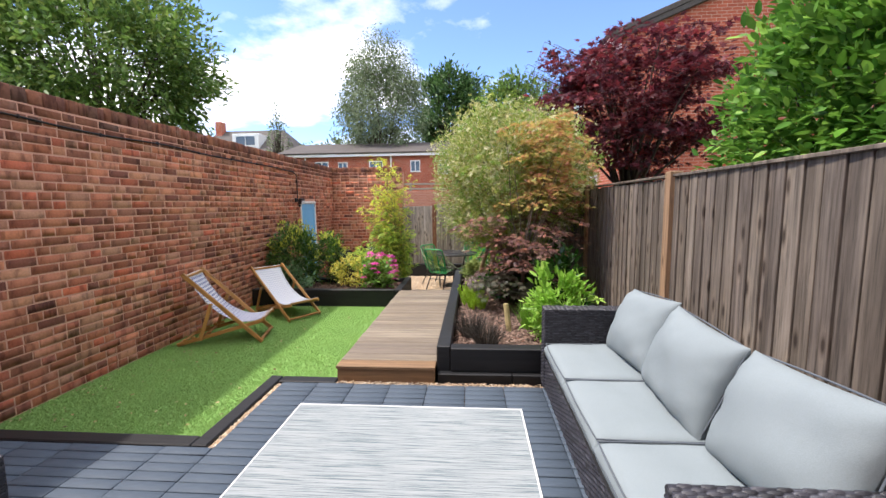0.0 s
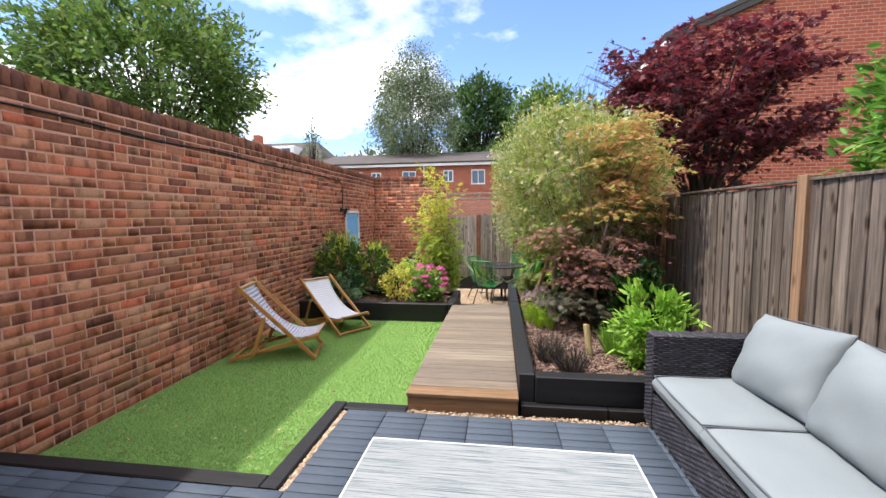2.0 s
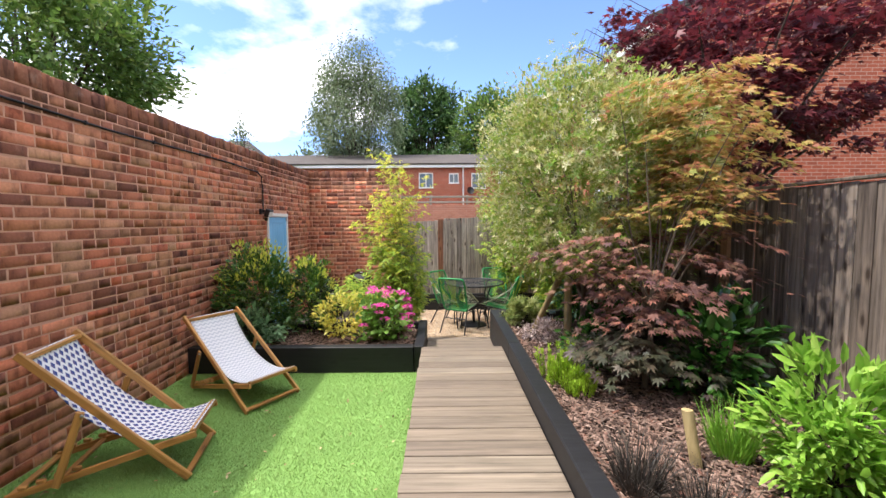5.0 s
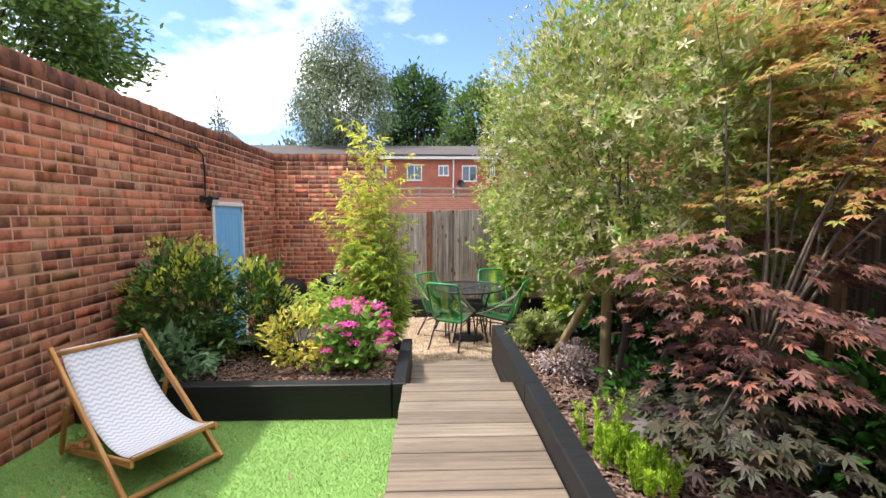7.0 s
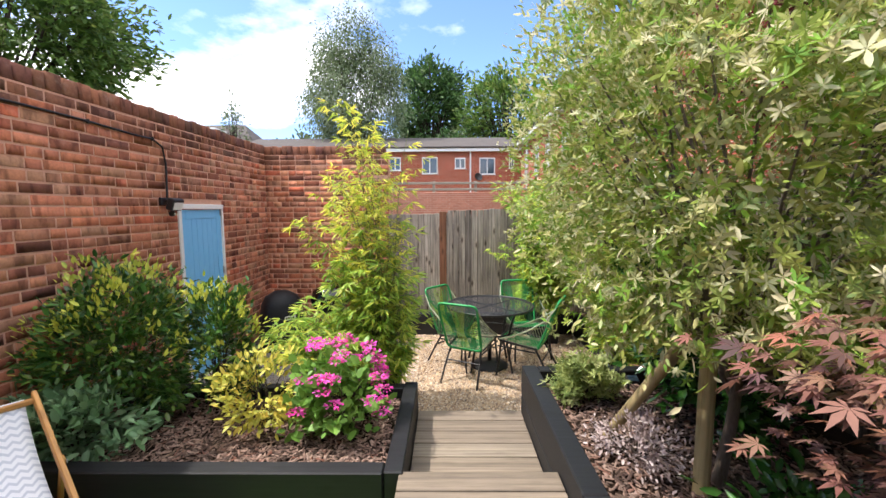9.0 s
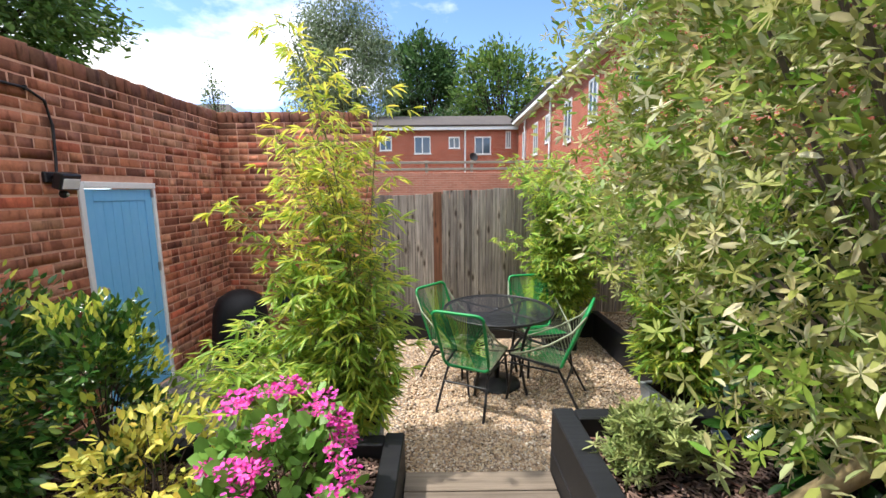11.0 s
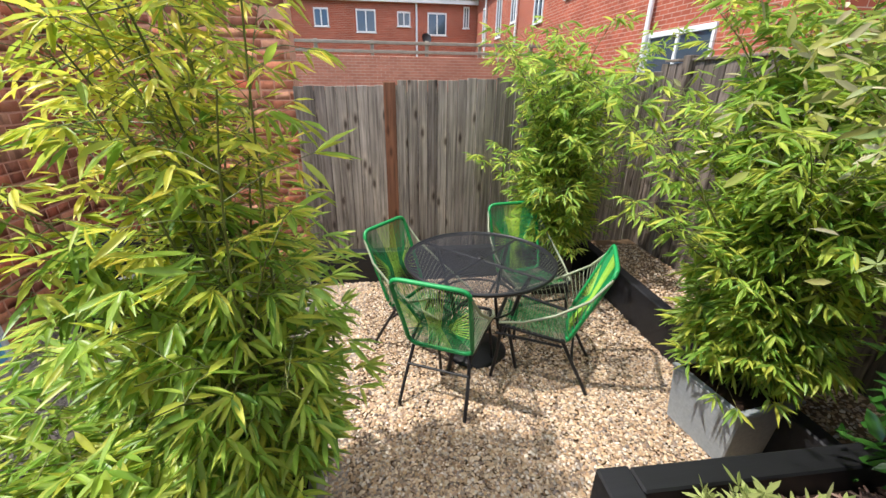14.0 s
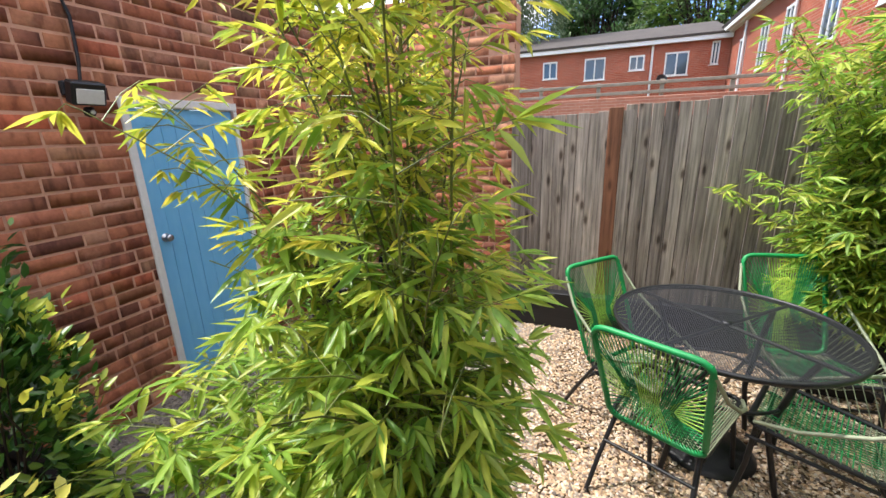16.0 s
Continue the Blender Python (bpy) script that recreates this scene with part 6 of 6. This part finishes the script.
tree("far_tree", "low green tree between roofs", (-13.0, 40, -0.5), 8.6, (2.4, 2.2, 2.4), 2200, 0.4, L_BIRCH, 60, 0.12, 0.25)

# dry leaves on the lawn
lit = thing("leaf_litter", (0, 0, GRASS), "dry fallen leaves scattered on artificial grass", "leaf litter", kind="stuff")
k = 340
p = np.stack([-3.45 + 2.3 * R.random(k) ** 1.8, R.uniform(2.3, 5.6, k), R.uniform(0.012, 0.02, k)], 1)
leaves("fallen_leaves", R, OVAL, p, R.normal(0, 1, (k, 3)) * np.array([1, 1, 0.1]), R.uniform(0.01, 0.04, k), LITTER, lit, tilt=0.3)

# ---- houses beyond the garden ----
def window(parent, m, w, h, lights=2, name="window"):
    """A white casement: frame, mullions, panes and a sill; local x along the wall, face toward -y."""
    win = part(name, boxed(-0.04, -0.03, -0.04, w + 0.04, 0.06, 0.0, bevel=0.005), WHITE, parent, "white framed window", m)
    for a in (0.0, h):
        part("frame_bar", boxed(0, -0.02, a - 0.03 * (a > 0) , w, 0.05, a + 0.05, bevel=0.004), WHITE, win)
    for i in range(lights + 1):
        x = i * (w - 0.06) / lights
        part("frame_bar", boxed(x, -0.018, 0.051, x + 0.06, 0.05, h - 0.031, bevel=0.004), WHITE, win)
    part("pane", boxed(0.03, 0.015, 0.03, w - 0.03, 0.03, h), PANE, win)
    return win


def facing(x, y, z, side):
    """A pose on a wall whose face looks toward 's' (-y) or 'w' (-x)."""
    return pose(x, y, z) if side == "s" else pose(x, y, z, 0, 0, -90)


row = thing("brick_house", (3.6, 10.4, -0.5), "long orange-red brick house with gabled end", "house")
EZ, RZ, HW, HL = 5.95, 7.75, 9.0, 19.0
bm = bmesh.new()
vs = [bm.verts.new(p) for p in ((0, 0, 0), (HW, 0, 0), (HW, 0, EZ), (HW / 2, 0, RZ), (0, 0, EZ), (0, HL, 0), (HW, HL, 0), (HW, HL, EZ), (HW / 2, HL, RZ), (0, HL, EZ))]
for f in ((0, 1, 2, 3, 4), (9, 8, 7, 6, 5), (5, 0, 4, 9), (1, 6, 7, 2)):
    bm.faces.new([vs[i] for i in f])
part("wall", bm, ORANGE_BRICK, row)
sl = math.hypot(HW / 2, RZ - EZ)
pitch = math.degrees(math.atan2(RZ - EZ, HW / 2))
part("roof", boxed(-0.35, -0.15, 0.02, sl + 0.05, HL, 0.14, bevel=0.01, m=pose(0, 0, EZ, 0, -pitch, 0)), SLATE, row, "dark tiled roof slope")
part("roof", boxed(-sl - 0.05, -0.15, 0.02, 0.35, HL, 0.14, bevel=0.01, m=pose(HW, 0, EZ, 0, pitch, 0)), SLATE, row, "dark tiled roof slope")
part("verge", boxed(-0.3, -0.13, -0.1, sl, -0.01, 0.018, bevel=0.01, m=pose(0, 0, EZ, 0, -pitch, 0)), SLATE, row, "grey verge board")
part("gutter", boxed(-0.36, -0.12, EZ - 0.32, -0.2, HL, EZ - 0.14, bevel=0.02), WHITE, row, "white gutter and fascia")
part("fascia", boxed(-0.2, -0.02, EZ - 0.36, -0.005, HL, EZ - 0.12, bevel=0.01), WHITE, row)
for y, z, w, h in ((4.5, 3.7, 1.3, 1.5), (7.2, 3.9, 0.7, 1.2), (9.6, 3.6, 0.8, 1.4), (12.2, 3.9, 0.7, 1.1), (14.4, 3.6, 0.8, 1.4), (17.0, 3.7, 0.8, 1.3), (3.2, 0.9, 1.6, 1.8), (8.4, 1.0, 1.5, 1.2), (13.0, 1.0, 1.5, 1.2)):
    window(row, facing(-0.02, y, z, "w"), w, h)
for y in (3.2, 11.3, 16.2):
    tubes("downpipe", [[(-0.08, y, EZ - 0.3), (-0.08, y, 0.5)]], [0.045], WHITE, row, 8)

ter = thing("terrace_house", (-14.0, 29.0, -0.5), "far red brick terrace with white fascia", "house")
TE, TW = 5.45, 17.6
part("wall", boxed(0, 0, 0, TW, 6.0, TE), ORANGE_BRICK, ter)
part("fascia", boxed(-0.1, -0.3, TE - 0.05, TW, -0.18, TE + 0.22, bevel=0.01), WHITE, ter, "long white fascia board")
part("soffit", boxed(-0.1, -0.18, TE + 0.002, TW, 6.0, TE + 0.04), WHITE, ter)
part("roof", boxed(-0.15, -0.35, 0, TW, 4.2, 0.1, m=pose(0, 0, TE + 0.23, 16, 0, 0)), SLATE, ter, "low dark tiled roof")
for x, z, w, h in ((15.1, 4.05, 0.95, 0.95), (13.6, 4.4, 0.65, 0.6), (11.6, 4.1, 0.95, 0.95), (9.6, 4.3, 0.7, 0.75), (6.6, 4.1, 1.0, 0.95), (4.3, 4.2, 0.7, 0.8), (2.6, 4.1, 1.0, 0.95), (0.6, 4.2, 0.7, 0.8), (16.9, 4.4, 0.3, 0.9)):
    window(ter, facing(x, -0.03, z, "s"), w, h)
for x in (14.55, 8.2, 1.9):
    tubes("downpipe", [[(x, -0.08, TE), (x, -0.08, 0.5)]], [0.05], WHITE, ter, 8)
part("dish", lathe(((0.0, 0.0), (0.15, 0.03), (0.26, 0.09)), 16), BLACK_METAL, ter, "dark satellite dish", pose(15.0, -0.3, 3.85, 70, 0, 20))

old = thing("distant_house", (-34.0, 46.0, -0.5), "distant brown house with dormer window", "house")
part("wall", boxed(0, 0, 0, 13, 8, 8.2), ORANGE_BRICK, old)
bm = bmesh.new()
vs = [bm.verts.new(p) for p in ((-0.4, -0.4, 8.2), (13.4, -0.4, 8.2), (13.4, 8.4, 8.2), (-0.4, 8.4, 8.2), (2.5, 4, 11.4), (10.5, 4, 11.4))]
for f in ((0, 1, 5, 4), (1, 2, 5), (2, 3, 4, 5), (3, 0, 4), (3, 2, 1, 0)):
    bm.faces.new([vs[i] for i in f])
part("roof", bm, SLATE, old, "brown hipped roof")
part("dormer", boxed(6.0, 0.2, 8.6, 9.2, 3.0, 10.4, bevel=0.03), WHITE, old)
window(old, facing(6.4, 0.16, 9.0, "s"), 2.4, 1.1)
part("chimney", boxed(2.2, 3.0, 10.5, 3.0, 4.0, 12.4, bevel=0.03), ORANGE_BRICK, old)

gw = thing("garden_wall", (-9.0, 18.5, -0.5), "neighbouring brick garden wall with pale rail", "wall", kind="structure")
part("wall", boxed(0, 0, 0, 12.4, 0.22, 2.55, bevel=0.01), PALE_BRICK, gw)
for z in (2.62, 2.84):
    part("rail", boxed(0, 0.06, z, 12.4, 0.12, z + 0.08, bevel=0.008), PAVING, gw, "pale timber rail")
for i in range(9):
    part("rail_post", boxed(i * 1.5 + 0.1, 0.122, 2.551, i * 1.5 + 0.2, 0.19, 2.95, bevel=0.008), PAVING, gw)
